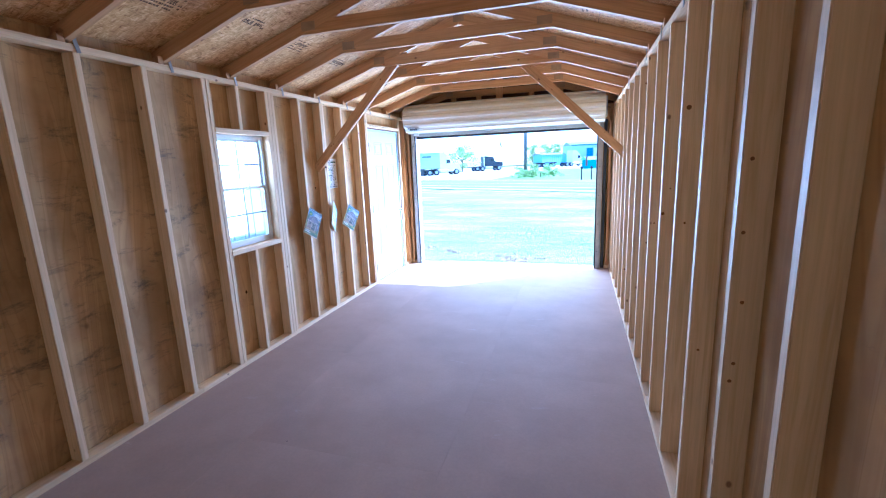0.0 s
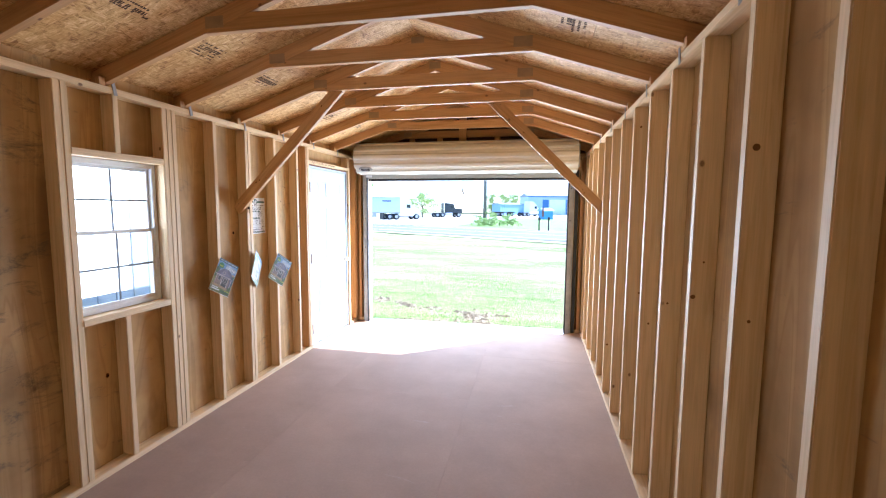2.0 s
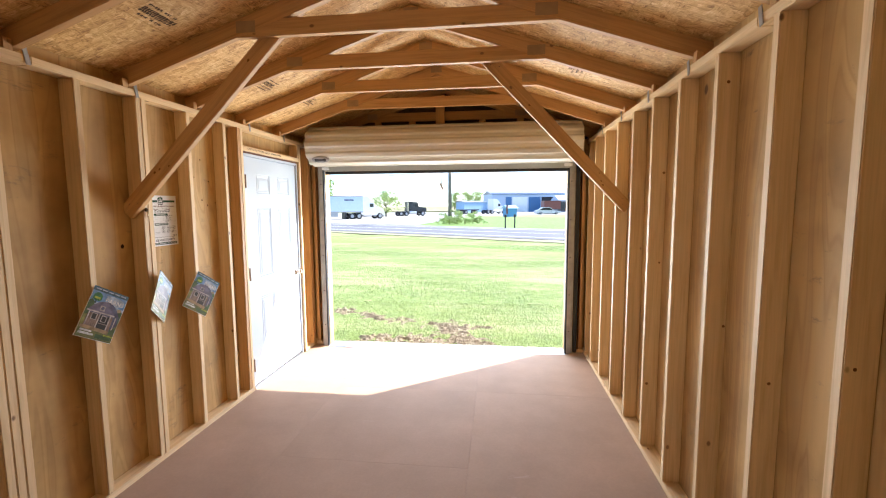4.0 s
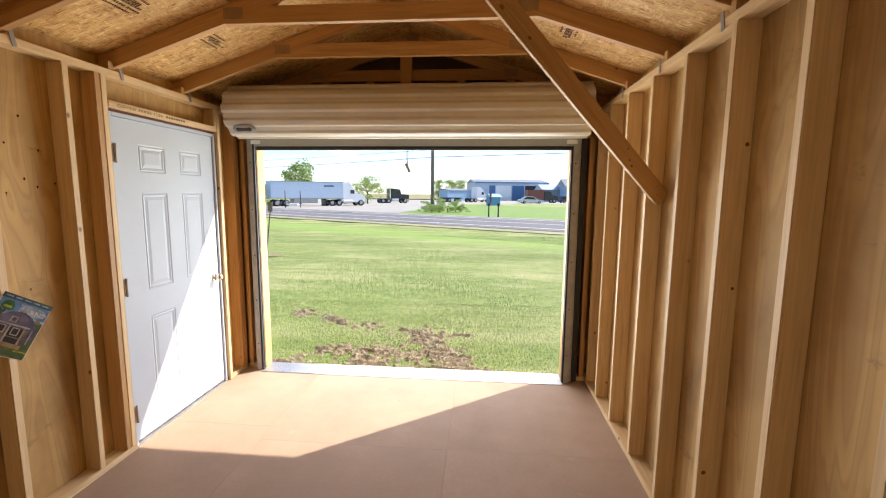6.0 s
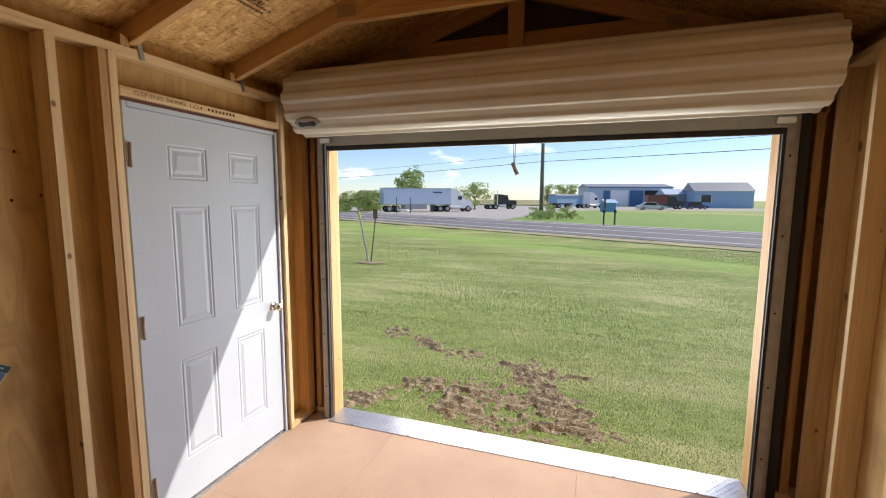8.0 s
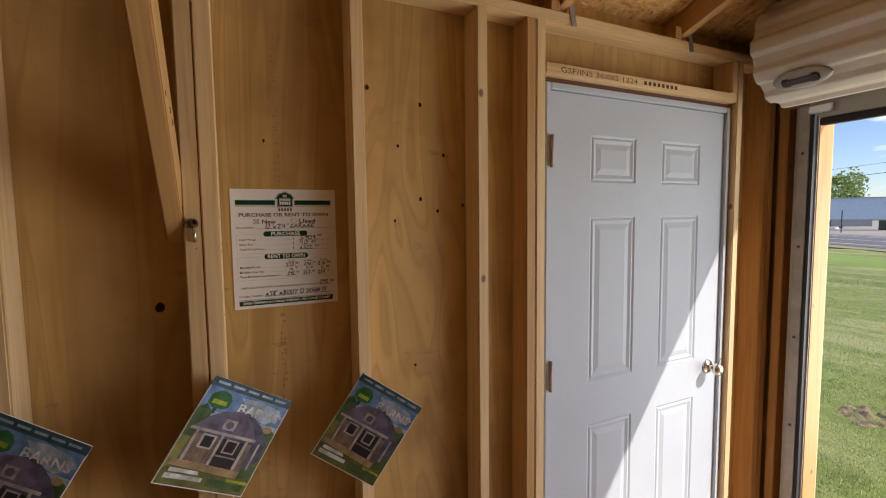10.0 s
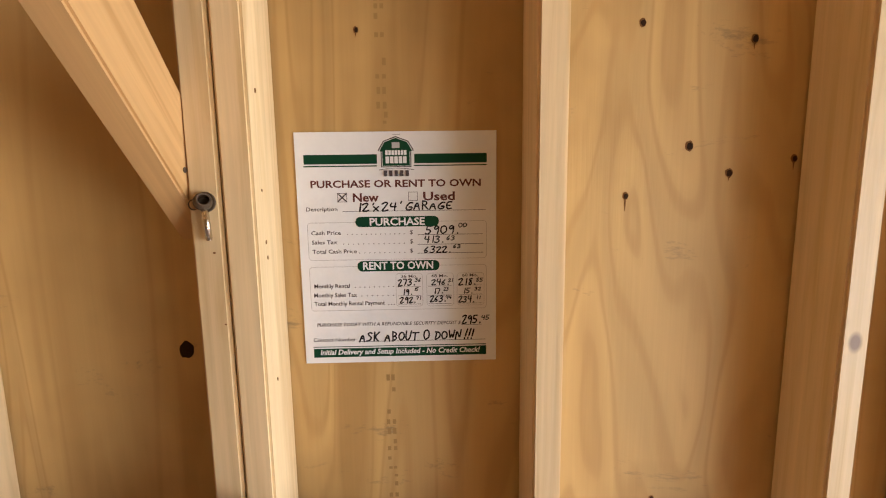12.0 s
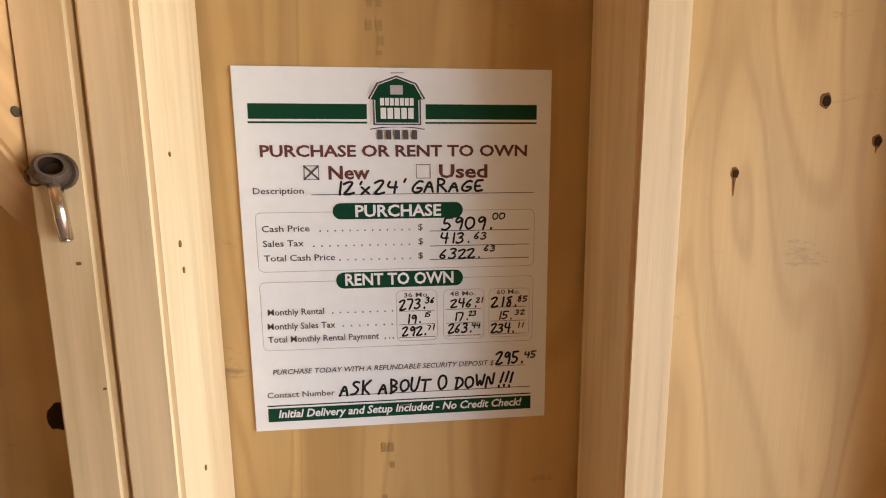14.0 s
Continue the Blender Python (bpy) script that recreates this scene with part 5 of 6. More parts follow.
for x, z in ((1.525, 1.561), (1.520, 1.350), (1.534, 1.137), (1.527, 0.939), (1.521, 0.880)):
    side_knot(2.195, x, z, 0.0065)
for y, x, z, r in ((3.407, 1.512, 1.258, 0.010), (3.407, 1.543, 1.396, 0.005), (3.018, 1.527, 1.785, 0.012), (3.018, 1.541, 1.261, 0.006), (4.57, 1.578, 1.052, 0.007), (4.57, 1.542, 2.122, 0.008),
                   (5.345, 1.573, 1.795, 0.009), (5.345, 1.568, 1.240, 0.007), (5.345, 1.523, 0.456, 0.010), (2.612, 1.535, 0.80, 0.006), (3.788, 1.53, 1.15, 0.006), (4.17, 1.545, 0.95, 0.007)):
    side_knot(y, x, z, r)


def deck_stamp(x, y, rows, w):
    """Printed grade marks on the underside of a roof panel: unreadable, so bars."""
    sx = -1 if x < 0 else 1
    bm = bmesh.new()
    for i in range(rows):
        k = 0.55 + 0.45 * random.random()
        y0, tall = y, 0.026 if i == 1 else 0.013
        while y0 < y + w * k:
            e = random.uniform(0.005, 0.016)
            u = abs(x) + i * 0.028
            if random.random() < 0.85:
                p = [(u, y0), (u + tall, y0), (u + tall, y0 + e), (u, y0 + e)]
                bm.faces.new([bm.verts.new((MID + sx * a, b, under(MID + a) + RISE - 0.0012)) for a, b in p])
            y0 += e + random.uniform(0.002, 0.006)
    bmesh.ops.recalc_face_normals(bm, faces=bm.faces[:])
    hang(new("grade_stamp", mesh_from(bm, "grade_stamp", STAMP)), ceiling)


for x, y, n, w in ((-1.02, 3.86, 5, 0.20), (-1.05, 4.46, 4, 0.22), (-1.10, 5.60, 5, 0.22), (-1.05, 6.22, 4, 0.18), (1.00, 3.90, 5, 0.16), (1.02, 5.62, 5, 0.18), (1.02, 6.22, 4, 0.18), (-1.08, 2.70, 5, 0.24), (-1.0, 3.30, 3, 0.2)):
    deck_stamp(x, y, n, w)

# ---- outdoors: things ----
soil = bmesh.new()
CELL = 0.020


def torn(x, y):
    """How strongly the lawn is torn up here, above 0 where soil shows."""
    def seg(ax, ay, bx, by, r):
        t = max(0, min(1, ((x - ax) * (bx - ax) + (y - ay) * (by - ay)) / ((bx - ax) ** 2 + (by - ay) ** 2)))
        return r - math.hypot(x - ax - t * (bx - ax), y - ay - t * (by - ay))
    v = max(seg(-0.22, 9.70, 0.34, 8.62, 0.27), seg(-0.48, 9.82, 0.24, 9.66, 0.13), seg(0.00, 8.45, 0.52, 8.56, 0.24), seg(-1.36, 8.98, -0.52, 8.86, 0.20), seg(-0.95, 8.78, -0.46, 8.42, 0.24),
            seg(-2.46, 10.66, -1.44, 10.05, 0.13), seg(-1.18, 9.99, -1.04, 9.94, 0.14), seg(-1.86, 8.44, -1.62, 8.42, 0.14), seg(-1.78, 8.26, -1.62, 8.30, 0.12), seg(-0.62, 9.78, -0.50, 9.80, 0.12))
    return v - 0.02 + 0.30 * noise.noise((x * 2.3, y * 2.3, 3)) + 0.36 * noise.noise((x * 8, y * 8, 5))


verts = {}


def soil_vert(i, j):
    if (i, j) not in verts:
        x, y = i * CELL, j * CELL
        t = torn(x, y)
        ridge = 0.017 * math.sin(y * 46 + x * 9 + 3 * noise.noise((x * 3, y * 3, 0)))
        h = -0.012 + min(0.05, max(0, t) * 0.25) * 0.6 + 0.016 * noise.noise((x * 17, y * 17, 7)) + 0.014 * noise.noise((x * 41, y * 41, 2)) + ridge * (1 if t > 0.1 else 0)
        verts[i, j] = soil.verts.new((x, y, GZ + max(-0.02, h) + 0.012))
    return verts[i, j]


for i in range(-140, 53):
    for j in range(378, 553):
        if torn((i + 0.5) * CELL, (j + 0.5) * CELL) > 0.0:
            soil.faces.new((soil_vert(i, j), soil_vert(i + 1, j), soil_vert(i + 1, j + 1), soil_vert(i, j + 1)))
tagged(part("torn_soil", soil, DIRT), "torn brown soil with tyre ruts in the lawn", "soil", kind="structure")

# grass blades in the near lawn
BLADE = mat("grass_blade", 0.7)
k = Net(BLADE)
geo = k.n.new("ShaderNodeNewGeometry")
k.colour(k.ramp(geo.outputs["Random Per Island"], (0.0, (0.11, 0.18, 0.04)), (0.40, (0.25, 0.36, 0.09)), (0.72, (0.42, 0.51, 0.19)), (0.90, (0.66, 0.66, 0.38)), (1.0, (0.80, 0.75, 0.52))))
rng = np.random.default_rng(4)


def blades(name, x0, x1, y0, y1, count, size, mask=True):
    pv, pf = [], []
    xs_, ys_ = rng.uniform(x0, x1, count), rng.uniform(y0, y1, count)
    an, ln, hh = rng.uniform(0, 2 * math.pi, count), rng.uniform(0.2, 1.1, count), rng.uniform(0.6, 1.3, count)
    for x, y, a, l, h in zip(xs_, ys_, an, ln, hh):
        if mask and torn(x, y) > -0.02 and rng.random() < 0.78:
            continue
        w, hgt = 0.0050 * size / 0.05, size * h
        ca, sa = math.cos(a), math.sin(a)
        n = len(pv)
        z = GZ - 0.01
        pv += [(x - sa * w, y + ca * w, z), (x + sa * w, y - ca * w, z), (x + ca * l * hgt * 0.7, y + sa * l * hgt * 0.7, z + hgt)]
        pf.append((n, n + 1, n + 2))
    me = bpy.data.meshes.new(name)
    me.from_pydata(pv, [], pf)
    me.materials.append(BLADE)
    return tagged(new(name, me), "short mown green grass blades with dry stalks", "grass", kind="stuff")


blades("grass", -4.4, 3.4, 7.45, 11.5, 120000, 0.032)
blades("grass", -14.0, 9.0, 11.5, 25.0, 200000, 0.038)

# paved and gravelled lot over the road, and dry field behind
lot = [(-26, 58.6), (-8.2, 48.7), (-7.2, 60), (-6.4, 78), (-1.0, 96), (9, 99), (22, 103), (40, 112), (40, 146), (-46, 146), (-60, 92), (-34, 64)]
bm = prism_bm(lot, GZ - 0.1, GZ + 0.012, "z")
tagged(part("gravel_lot", bm, GRAVEL), "pale gravel truck lot across the road", "gravel lot", kind="structure")
bm = prism_bm([(-400, 150), (-6, 150), (60, 900), (-400, 900)], GZ - 0.1, GZ + 0.3, "z")
tagged(part("field", bm, STRAW), "dry straw-coloured field behind the lot", "field", kind="structure")

LEAF = mat("tree_leaf", 0.6)
k = Net(LEAF)
geo = k.n.new("ShaderNodeNewGeometry")
leaf_col = k.ramp(geo.outputs["Random Per Island"], (0.0, (0.16, 0.24, 0.06)), (0.5, (0.30, 0.41, 0.11)), (1.0, (0.46, 0.54, 0.20)))
k.colour(leaf_col)
glow = k.n.new("ShaderNodeBsdfTranslucent")
both = k.n.new("ShaderNodeMixShader")
both.inputs[0].default_value = 0.35
k.link(leaf_col, glow.inputs["Color"])
k.link(k.bsdf.outputs[0], both.inputs[1])
k.link(glow.outputs[0], both.inputs[2])
k.link(both.outputs[0], k.n["Material Output"].inputs["Surface"])
BARK = painted("grey_bark", (0.16, 0.12, 0.09), 0.9, 0.4, 0, 6)


def foliage(at, rx, rz, count, leaf, seed, lumps=9):
    """Many small leaf clumps scattered over uneven lobes."""
    r = random.Random(seed)
    lobes = [(Vector((max(-0.7, min(0.7, r.gauss(0, 0.4))) * rx, max(-0.7, min(0.7, r.gauss(0, 0.4))) * rx, r.uniform(-0.75, 0.9) * rz)), r.uniform(0.16, 0.42)) for _ in range(lumps)]
    pv, pf = [], []
    for _ in range(count):
        c, q = r.choice(lobes)
        d = Vector((r.gauss(0, 1), r.gauss(0, 1), r.gauss(0, 1))).normalized() * (r.random() ** 0.4)
        p = Vector(at) + c + Vector((d.x * rx * q, d.y * rx * q, d.z * rz * q))
        u = Vector((r.gauss(0, 1), r.gauss(0, 1), r.gauss(0, 1))).normalized()
        v = u.orthogonal().normalized()
        s = leaf * r.uniform(0.5, 1.2)
        n = len(pv)
        pv += [p + u * s, p + v * s * 0.6, p - u * s * 0.8, p - v * s * 0.6]
        pf += [(n, n + 1, n + 2, n + 3)]
    me = bpy.data.meshes.new("crown")
    me.from_pydata([tuple(v) for v in pv], [], pf)
    me.materials.append(LEAF)
    return me


def tree(x, y, h, w, seed, name="tree", label="leafy green tree with an uneven crown behind the lot"):
    t = thing(name, label, "tree", (x, y, GZ))
    r = random.Random(seed)
    bm = tube_bm((x, y, GZ - 0.05), (x + 0.1, y, GZ + h * 0.5), h * 0.030, h * 0.018, 8)
    for i in range(11):
        a = r.uniform(0, 6.28)
        z = GZ + h * r.uniform(0.28, 0.5)
        tube_bm((x + 0.05, y, z), (x + math.cos(a) * w * 0.34, y + math.sin(a) * w * 0.34, z + h * r.uniform(0.18, 0.36)), h * 0.012, h * 0.004, 6, bm)
    part("trunk", bm, BARK, t)
    if name == "bush":
        o = new("crown", foliage((x, y, GZ + h * 0.44), w * 0.62, h * 0.50, 4200, h * 0.045, seed, 34))
    else:
        o = new("crown", foliage((x, y, GZ + h * 0.52), w * 0.60, h * 0.50, 2600, h * 0.032, seed, 26))
    hang(o, t)
    return t


tree(-31.3, 78.5, 7.4, 6.0, 2)
tree(-21.8, 88.5, 5.2, 6.2, 3, "tree", "low spreading green tree beside the parked trucks")
tree(-34.5, 68.0, 3.4, 6.0, 4, "bush", "dense roadside green bush")
tree(-37.5, 66.5, 3.2, 6.0, 5, "bush", "dense roadside green bush")
for i, (x, y) in enumerate(((-24.5, 262), (-17.5, 268), (-11.5, 258))):
    tree(x, y, 10, 8, 20 + i, "tree", "distant dark green tree on the horizon")

# planting at the foot of the pole
for i, (x, y, h) in enumerate(((-5.6, 52.5, 1.2), (-4.7, 50.8, 1.0), (-3.9, 52.2, 1.5), (-3.0, 51.2, 1.0), (-2.2, 53.0, 1.3), (-4.5, 54.2, 1.7), (-1.6, 52.4, 0.8))):
    b = thing("shrub", "low leafy shrub in a bed round the pole", "shrub", (x, y, GZ), "shrubs round the pole")
    part("stem", tube_bm((x, y, GZ - 0.02), (x, y, GZ + h * 0.5), 0.05, 0.03, 6), BARK, b)
    hang(new("crown", foliage((x, y, GZ + h * 0.52), 1.15, h * 0.5, 700, 0.085, 40 + i, 14)), b)

POLEWOOD = painted("weathered_pole_wood", (0.22, 0.19, 0.17), 0.9, 0.3, 0, 2)
pole = thing("utility_pole", "tall weathered wooden utility pole in a shrub bed", "utility pole", (-5.15, 55.4, GZ))
part("shaft", tube_bm((-5.15, 55.4, GZ - 0.2), (-5.15, 55.4, 11.0), 0.24, 0.17, 14), POLEWOOD, pole, smooth=True)
a, b = Vector((-5.15, 55.4, 10.2)) - RD * 1.2, Vector((-5.15, 55.4, 10.2)) + RD * 1.2
part("transformer", tube_bm((-4.55, 55.3, 9.35), (-4.55, 55.3, 10.15), 0.24, 0.24, 18), GALV, pole, "grey transformer can", True)
part("bracket", box_bm((-5.0, 55.25, 9.6), (-4.7, 55.35, 9.9), 0.02), GALV, pole)
part("crossarm", tube_bm(a, b, 0.07, 0.07, 6), POLEWOOD, pole)


def wire(name, a, b, sag, r):
    a, b = Vector(a), Vector(b)
    bm = bmesh.new()
    n = 24
    pts = [a.lerp(b, i / n) - Vector((0, 0, sag * 4 * (i / n) * (1 - i / n))) for i in range(n + 1)]
    for p, q in zip(pts, pts[1:]):
        tube_bm(p, q, r, r, 5, bm)
    tagged(part(name, bm, RUBBER), "black overhead power cable", "cable", "overhead cables")


for z, sag, r in ((5.90, 0.35, 0.030), (6.75, 0.10, 0.018)):
    p = Vector((-5.15, 55.4, z))
    wire("power_cable", p, p + RD * 75, sag, r)
    wire("power_cable", p, p - RD * 75, sag, r)

BLACKP = painted("black_paint", (0.03, 0.03, 0.032), 0.5, 0.3)
for x, y in ((1.34, 42.9), (2.21, 43.3)):
    mb = thing("mailbox", "black roadside mailbox on a dark post", "mailbox", (x, y, GZ), "mailboxes")
    box("post", (x - 0.06, y - 0.06, GZ - 0.1), (x + 0.06, y + 0.06, GZ + 1.0), BLACKP, mb, 0.01)
    pts = [(x - 0.11, GZ + 1.0), (x + 0.11, GZ + 1.0), (x + 0.11, GZ + 1.14)] + [(x + 0.11 * math.cos(t), GZ + 1.14 + 0.11 * math.sin(t)) for t in (0.6, 1.2, 1.57, 1.95, 2.5)] + [(x - 0.11, GZ + 1.14)]
    part("box", prism_bm(pts, y - 0.26, y + 0.26), BLACKP, mb)

YELLOW = painted("yellow_paint", (0.72, 0.55, 0.10), 0.6, 0.2)
RUST = painted("brown_weathered_wood", (0.20, 0.15, 0.11), 0.9, 0.3)
st = thing("marker_stakes", "two leaning stakes, one yellow-tipped, in a bare patch", "stake", (-6.45, 17.0, GZ))
part("grey_stake", tube_bm((-6.40, 17.0, GZ - 0.1), (-6.72, 17.02, 0.98), 0.030, 0.026, 10), GALV, st)
part("yellow_tip", tube_bm((-6.72, 17.02, 0.98), (-6.77, 17.02, 1.20), 0.036, 0.034, 10), YELLOW, st, "yellow plastic tip")
part("dark_stake", tube_bm((-6.40, 17.10, GZ - 0.1), (-6.22, 17.14, 1.02), 0.022, 0.020, 10), RUST, st)
part("sign_block", box_bm((-6.29, 17.10, 0.98), (-6.14, 17.16, 1.30), 0.01), RUST, st, "brown block on the stake")
bm = bmesh.new()
bmesh.ops.create_circle(bm, cap_ends=True, segments=18, radius=0.50, matrix=Matrix.Translation((-6.35, 17.0, GZ + 0.022)) @ Matrix.Diagonal((1, 0.6, 1, 1)))
tagged(part("bare_patch", bm, DIRT), "bare brown soil round the stakes", "soil", kind="structure")

# ---- vehicles ----
CARWHITE = painted("white_truck_paint", (0.80, 0.81, 0.83), 0.3, 0.06)
CARBLUE = painted("pale_blue_trailer_side", (0.50, 0.60, 0.74), 0.45, 0.08)
CARBLACK = painted("black_truck_paint", (0.03, 0.03, 0.035), 0.3, 0.2)
CARSILVER = painted("silver_car_paint", (0.55, 0.57, 0.58), 0.3, 0.08, 0.4)
CARRED = painted("faded_red_paint", (0.19, 0.055, 0.04), 0.4, 0.2)
CARNAVY = painted("navy_car_paint", (0.03, 0.04, 0.10), 0.3, 0.1)
TINT = plain("dark_tinted_glass", (0.02, 0.025, 0.03), 0.08)
TYRE = RUBBER
RIM = GALV


def vehicle(name, label, category, x, y, heading):
    """An empty on the ground whose parts are given with x forward and y to its left."""
    e = thing(name, label, category, (x, y, GZ + 0.012))
    e.rotation_euler = (0, 0, radians(heading))
    return e


def vpart(name, bm, mt, v, label="", smooth=False):
    o = new(name, mesh_from(bm, name, mt, smooth))
    o.parent = v
    return tagged(o, label)


def wheel(v, x, y, r, w=0.25):
    o = vpart("wheel", tube_bm((x, y - w / 2, r), (x, y + w / 2, r), r, r, 22), TYRE, v, "", True)
    rim = new("rim", mesh_from(tube_bm((x, y - w / 2 - 0.01, r), (x, y + w / 2 + 0.01, r), r * 0.58, r * 0.58, 16), "rim", RIM))
    rim.parent = o


def semi_trailer(v, x0, x1, h, mt, floor_z=1.15):
    vpart("trailer_box", box_bm((x0, -1.28, floor_z), (x1, 1.28, h), 0.04), mt, v)
    bm = bmesh.new()
    for sy in (-1.285, 1.285):
        box_bm((x0, sy - 0.012, h - 0.12), (x1, sy + 0.012, h), 0, bm)
        box_bm((x0, sy - 0.012, floor_z - 0.02), (x1, sy + 0.012, floor_z + 0.12), 0, bm)
    vpart("rails", bm, GALV, v)
    for sy in (-1.292, 1.292):
        vpart("lettered_bar", box_bm((x1 - 3.2, sy - 0.002, h - 0.75), (x1 - 1.6, sy + 0.002, h - 0.55)), CARNAVY, v)
    for dx in (0.9, 2.2):
        for sy in (-1.0, 1.0):
            wheel(v, x0 + dx, sy, 0.5, 0.5)
    vpart("landing_gear", box_bm((x1 - 2.9, -0.8, 0.02), (x1 - 2.7, 0.8, floor_z)), BLACKP, v)
    vpart("side_skirt", box_bm((x0 + 3.4, -1.2, 0.45), (x1 - 4.2, 1.2, floor_z - 0.01)), GALV, v)


def tractor(v, x, mt, classic=False):
    """A road tractor whose rear axle stands at x; it faces forward."""
    vpart("chassis", box_bm((x - 1.0, -0.45, 0.55), (x + 5.2, 0.45, 0.95), 0.03), BLACKP, v)
    if classic:
        cab = [(x + 1.2, 0.9), (x + 3.3, 0.9), (x + 5.3, 0.9), (x + 5.3, 1.75), (x + 3.5, 1.95), (x + 3.25, 2.9), (x + 1.2, 3.1)]
    else:
        cab = [(x + 1.0, 0.6), (x + 5.1, 0.55), (x + 5.25, 1.2), (x + 4.9, 1.75), (x + 3.7, 2.05), (x + 3.1, 3.0), (x + 2.3, 3.75), (x + 1.0, 3.85)]
    bm = prism_bm(cab, -1.15, 1.15)
    bmesh.ops.bevel(bm, geom=bm.edges[:], offset=0.08, segments=2, affect="EDGES", clamp_overlap=True)
    vpart("cab", bm, mt, v)
    for sy in (-1.155, 1.155):
        vpart("side_window", box_bm((x + 2.55, sy - 0.01, 1.95), (x + 3.25, sy + 0.01, 2.55)), TINT, v)
        vpart("fuel_tank", tube_bm((x + 1.3, sy * 0.86, 0.72), (x + 2.9, sy * 0.86, 0.72), 0.32, 0.32, 16), ALU, v)
        for wx in (x - 0.55, x + 0.65, x + 4.4):
            wheel(v, wx, sy * 0.88, 0.50, 0.34)
        if classic:
            vpart("exhaust_stack", tube_bm((x + 1.05, sy * 0.9, 0.9), (x + 1.05, sy * 0.9, 3.9), 0.09, 0.09, 10), CHROME, v)
    bm = prism_bm([(x + 3.62, 2.12), (x + 3.12, 2.94), (x + 3.15, 2.97), (x + 3.66, 2.14)] if not classic else [(x + 3.50, 2.02), (x + 3.27, 2.85), (x + 3.30, 2.87), (x + 3.54, 2.04)], -1.0, 1.0)
    vpart("windscreen", bm, TINT, v)
    vpart("grille", box_bm((x + 5.24, -0.5, 0.75), (x + 5.33, 0.5, 1.55), 0.02), GALV, v)
    vpart("bumper", box_bm((x + 5.15, -1.15, 0.35), (x + 5.38, 1.15, 0.65), 0.04), ALU, v)
    for sy in (-0.85, 0.85):
        vpart("headlight", box_bm((x + 5.2, sy - 0.15, 0.95), (x + 5.31, sy + 0.15, 1.2), 0.02), CHROME, v)


rig = vehicle("semi_truck", "white semi truck with a long pale blue box trailer", "truck", -30.6, 65.4, 40.8)
semi_trailer(rig, 0.0, 11.2, 3.75, CARBLUE)
tractor(rig, 9.9, CARWHITE)
rig2 = vehicle("semi_truck", "black and chrome long-nosed semi tractor without trailer", "truck", -21.4, 92.0, 34.0)
tractor(rig2, 2.2, CARBLACK, True)
rig3 = vehicle("semi_truck", "white sleeper-cab semi tractor parked by the shop", "truck", -2.0, 114.0, 38.0)
tractor(rig3, 0.2, CARWHITE)
flat = vehicle("flat_trailer", "low dark flatbed trailer on the lot", "trailer", -9.5, 113.0, 24.0)
vpart("deck", box_bm((0, -1.2, 0.9), (5.5, 1.2, 1.15), 0.02), BLACKP, flat)
for wx in (0.8, 2.0, 4.6):
    for sy in (-1.0, 1.0):
        wheel(flat, wx, sy, 0.48, 0.4)


def car(v, length, height, mt, van=False):
    s = length / 4.8
    low = [(0.0, 0.35), (0.25, 0.25), (4.55, 0.25), (4.8, 0.40), (4.75, 0.68), (3.65, 0.90), (0.55, 0.98), (0.05, 0.85)]
    top = [(0.55, 0.96), (3.55, 0.90), (2.75, height), (1.35, height + 0.01)]
    if van:
        top = [(0.15, 0.96), (3.55, 0.92), (2.95, height), (0.35, height)]
    bm = prism_bm([(a * s, b) for a, b in low], -0.88, 0.88)
    bmesh.ops.bevel(bm, geom=bm.edges[:], offset=0.06, segments=2, affect="EDGES", clamp_overlap=True)
    vpart("body", bm, mt, v)
    bm = prism_bm([(a * s, b) for a, b in top], -0.74, 0.74)
    bmesh.ops.bevel(bm, geom=bm.edges[:], offset=0.05, segments=2, affect="EDGES", clamp_overlap=True)
    vpart("cabin", bm, mt, v)
    cx = sum(a for a, _ in top) / 4 * s
    for sy in (-0.742, 0.742):
        bm = prism_bm([((a * s - cx) * 0.84 + cx, 0.94 + (b - 0.94) * 0.82 + 0.03) for a, b in top], sy - 0.004, sy + 0.004)
        vpart("side_window", bm, TINT, v)
    for wx in (0.95, 3.85):
        for sy in (-0.80, 0.80):
            wheel(v, wx * s, sy, 0.33, 0.22)
    for sy in (-0.62, 0.62):
        vpart("headlight", box_bm((4.72 * s, sy - 0.16, 0.52), (4.80 * s, sy + 0.16, 0.66), 0.02), CHROME, v)


c1 = vehicle("sedan", "silver four-door sedan parked on the gravel", "car", 9.2, 104.5, 12.0)
car(c1, 6.0, 1.62, CARSILVER)
c2 = vehicle("car", "dark navy car parked by the workshop", "car", 20.5, 116.0, 20.0)
car(c2, 4.8, 1.7, CARNAVY, True)
tow = vehicle("box_truck", "weathered red and dark work truck parked by the workshop", "truck", 11.8, 112.5, 14.0)
vpart("bed", box_bm((0.0, -1.2, 1.1), (4.2, 1.2, 3.2), 0.06), CARRED, tow)
bm = prism_bm([(4.3, 0.7), (7.9, 0.7), (7.9, 1.7), (6.4, 1.9), (6.0, 2.8), (4.3, 2.9)], -1.1, 1.1)
bmesh.ops.bevel(bm, geom=bm.edges[:], offset=0.07, segments=2, affect="EDGES", clamp_overlap=True)
vpart("cab", bm, CARBLACK, tow)
for wx in (1.0, 2.3, 6.9):
    for sy in (-1.0, 1.0):
        wheel(tow, wx, sy, 0.5, 0.35)

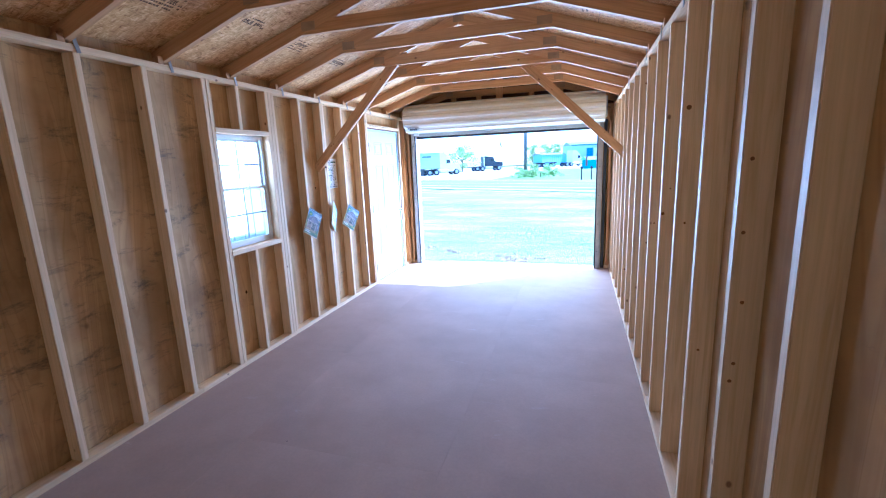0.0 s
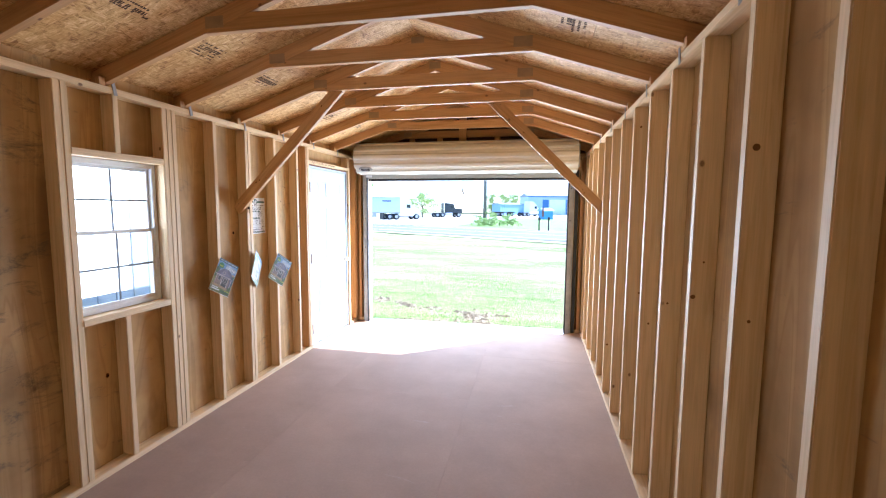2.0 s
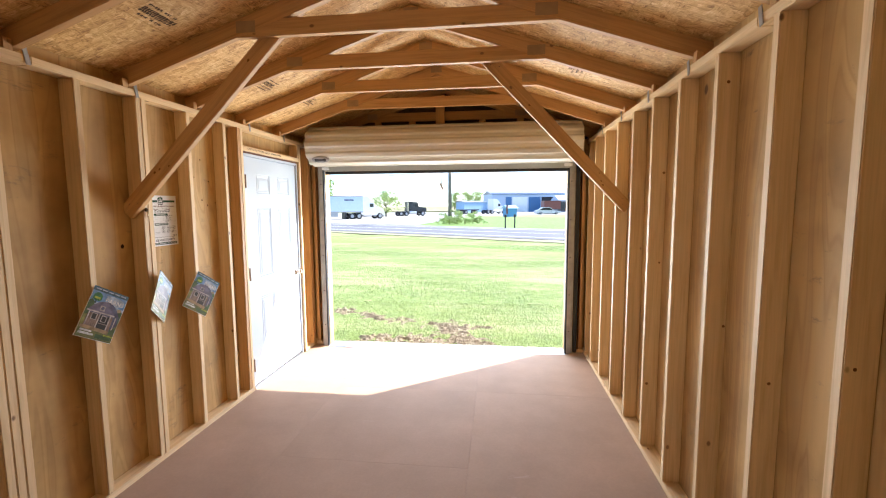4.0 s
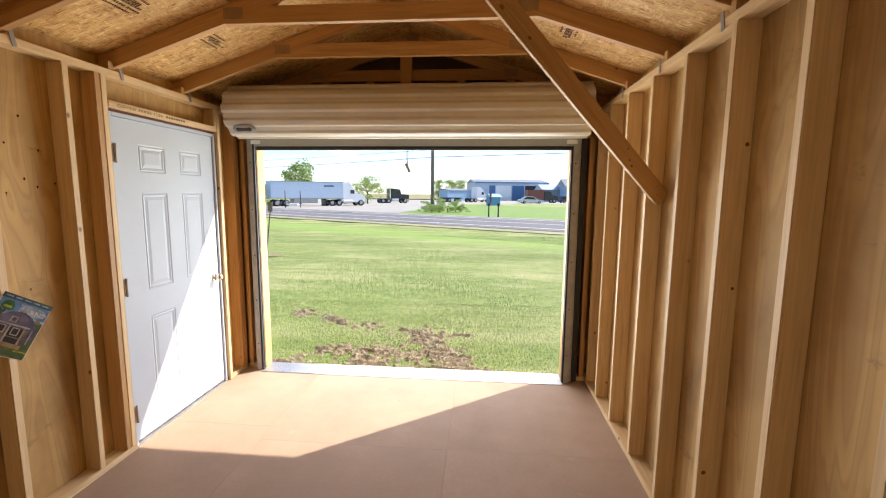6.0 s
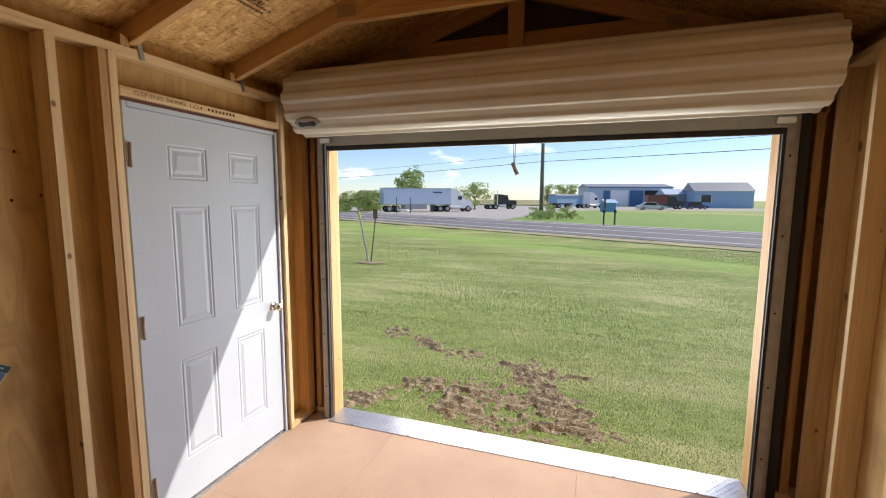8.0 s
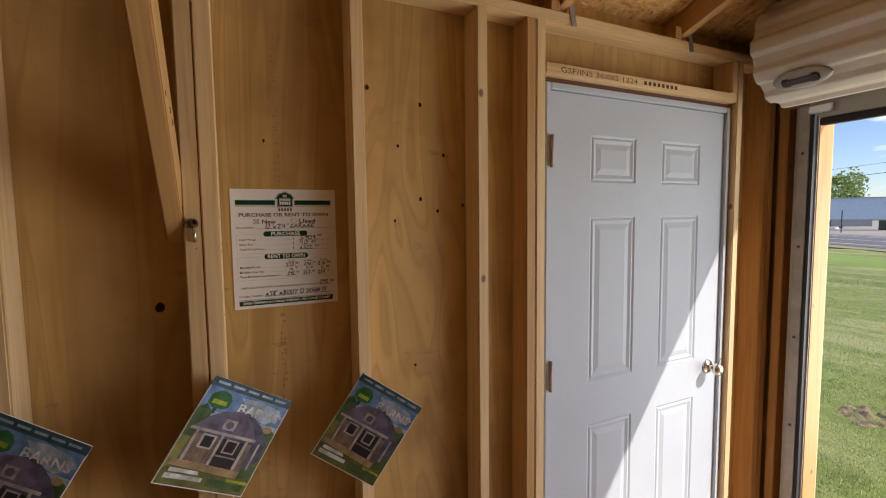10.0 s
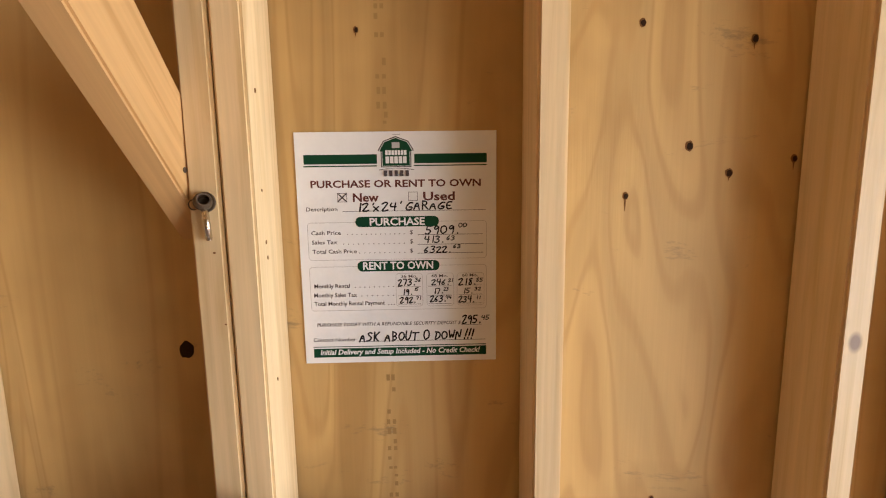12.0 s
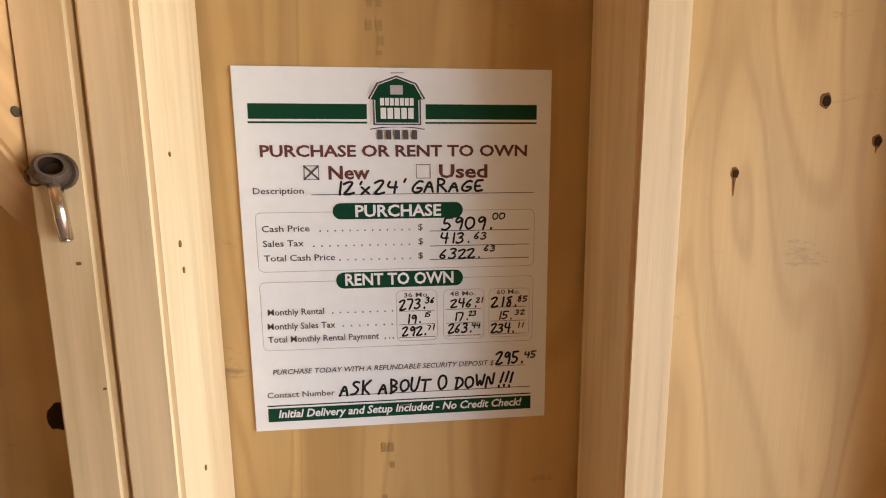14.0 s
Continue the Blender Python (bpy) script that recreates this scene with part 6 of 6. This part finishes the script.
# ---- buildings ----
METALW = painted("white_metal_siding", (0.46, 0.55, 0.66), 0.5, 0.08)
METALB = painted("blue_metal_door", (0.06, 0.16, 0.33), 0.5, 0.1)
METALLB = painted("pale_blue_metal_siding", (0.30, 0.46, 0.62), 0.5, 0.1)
ROOFG = painted("grey_metal_roof", (0.25, 0.27, 0.30), 0.5, 0.15)
DARKIN = painted("dark_interior", (0.03, 0.03, 0.035), 0.8, 0.2)
SHEDBLUE = painted("bright_blue_paint", (0.10, 0.30, 0.58), 0.5, 0.12)


def hall(name, label, x, y, heading, length, depth, h, wall, roof, rise):
    b = vehicle(name, label, "building", x, y, heading)
    bm = box_bm((0, 0, 0), (length, depth, h))
    w = vpart("wall", bm, wall, b)
    bm = prism_bm([(-0.3, h + 0.001), (depth + 0.3, h + 0.001), (depth / 2, h + rise)], -0.3, length + 0.3, "x")
    vpart("roof", bm, roof, b)
    n = int(length / 0.9)
    bm = bmesh.new()
    for i in range(n + 1):
        box_bm((i * length / n - 0.02, -0.03, 0), (i * length / n + 0.02, 0, h), 0, bm)
    vpart("siding_ribs", bm, wall, b)
    return b


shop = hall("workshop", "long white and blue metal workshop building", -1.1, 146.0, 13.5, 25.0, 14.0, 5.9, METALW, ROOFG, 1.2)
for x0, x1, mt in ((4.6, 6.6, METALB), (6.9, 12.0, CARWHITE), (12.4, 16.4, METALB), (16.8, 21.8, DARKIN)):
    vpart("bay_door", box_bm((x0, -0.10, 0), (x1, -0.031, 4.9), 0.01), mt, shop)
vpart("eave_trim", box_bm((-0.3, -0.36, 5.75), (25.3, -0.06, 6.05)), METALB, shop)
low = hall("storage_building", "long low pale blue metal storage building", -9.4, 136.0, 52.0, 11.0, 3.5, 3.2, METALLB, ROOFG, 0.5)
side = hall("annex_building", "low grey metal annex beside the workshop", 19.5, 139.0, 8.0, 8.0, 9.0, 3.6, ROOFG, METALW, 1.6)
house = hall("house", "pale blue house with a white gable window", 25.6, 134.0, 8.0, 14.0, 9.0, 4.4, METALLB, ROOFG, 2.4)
win = vpart("window", box_bm((1.6, -0.09, 1.5), (4.0, -0.032, 3.4), 0.01), TINT, house)
for lo, hi in (((1.45, -0.12, 1.4), (1.6, -0.032, 3.5)), ((4.0, -0.12, 1.4), (4.15, -0.032, 3.5))):
    o = new("window_frame", mesh_from(box_bm(lo, hi), "window_frame", CARWHITE))
    o.parent = win
hut = hall("garden_shed", "small bright blue wooden shed on the lawn", 2.6, 84.4, 30.0, 1.9, 1.8, 1.55, SHEDBLUE, METALLB, 0.6)
vpart("red_sign", box_bm((-0.45, -0.2, 0.5), (-0.1, -0.1, 2.2), 0.02), CARRED, hut)

fr = thing("sign_frame", "thin dark pipe frame beside the road", "frame", (-25.0, 60.4, GZ))
bm = tube_bm((-25.6, 60.1, GZ), (-25.6, 60.1, GZ + 2.3), 0.05, 0.05, 8)
part("post", bm, BLACKP, fr)
part("post", tube_bm((-24.0, 61.3, GZ), (-24.0, 61.3, GZ + 2.3), 0.05, 0.05, 8), BLACKP, fr)
part("crossbar", box_bm((-25.55, 60.3, GZ + 0.35), (-24.05, 60.9, GZ + 0.55)), CARWHITE, fr)

# ---- white shed seen through the window ----
SIDING = painted("white_painted_siding", (0.66, 0.68, 0.71), 0.55, 0.06)
ns = thing("neighbour_shed", "white boarded shed standing close outside the window", "shed", (-3.36, 5.0, GZ))
box("wall", (-6.5, 1.2, GZ), (-3.36, 8.4, 3.4), SIDING, ns)
bm = prism_bm([(-6.6, 3.401), (-3.28, 3.401), (-5.0, 4.3)], 1.0, 8.6)
part("roof", bm, SHINGLE, ns)
y = 1.2
while y < 8.3:
    box("siding_board", (-3.3595, y + 0.005, GZ + 0.02), (-3.343, y + 0.195, 3.39), SIDING, ns, 0.003)
    y += 0.20
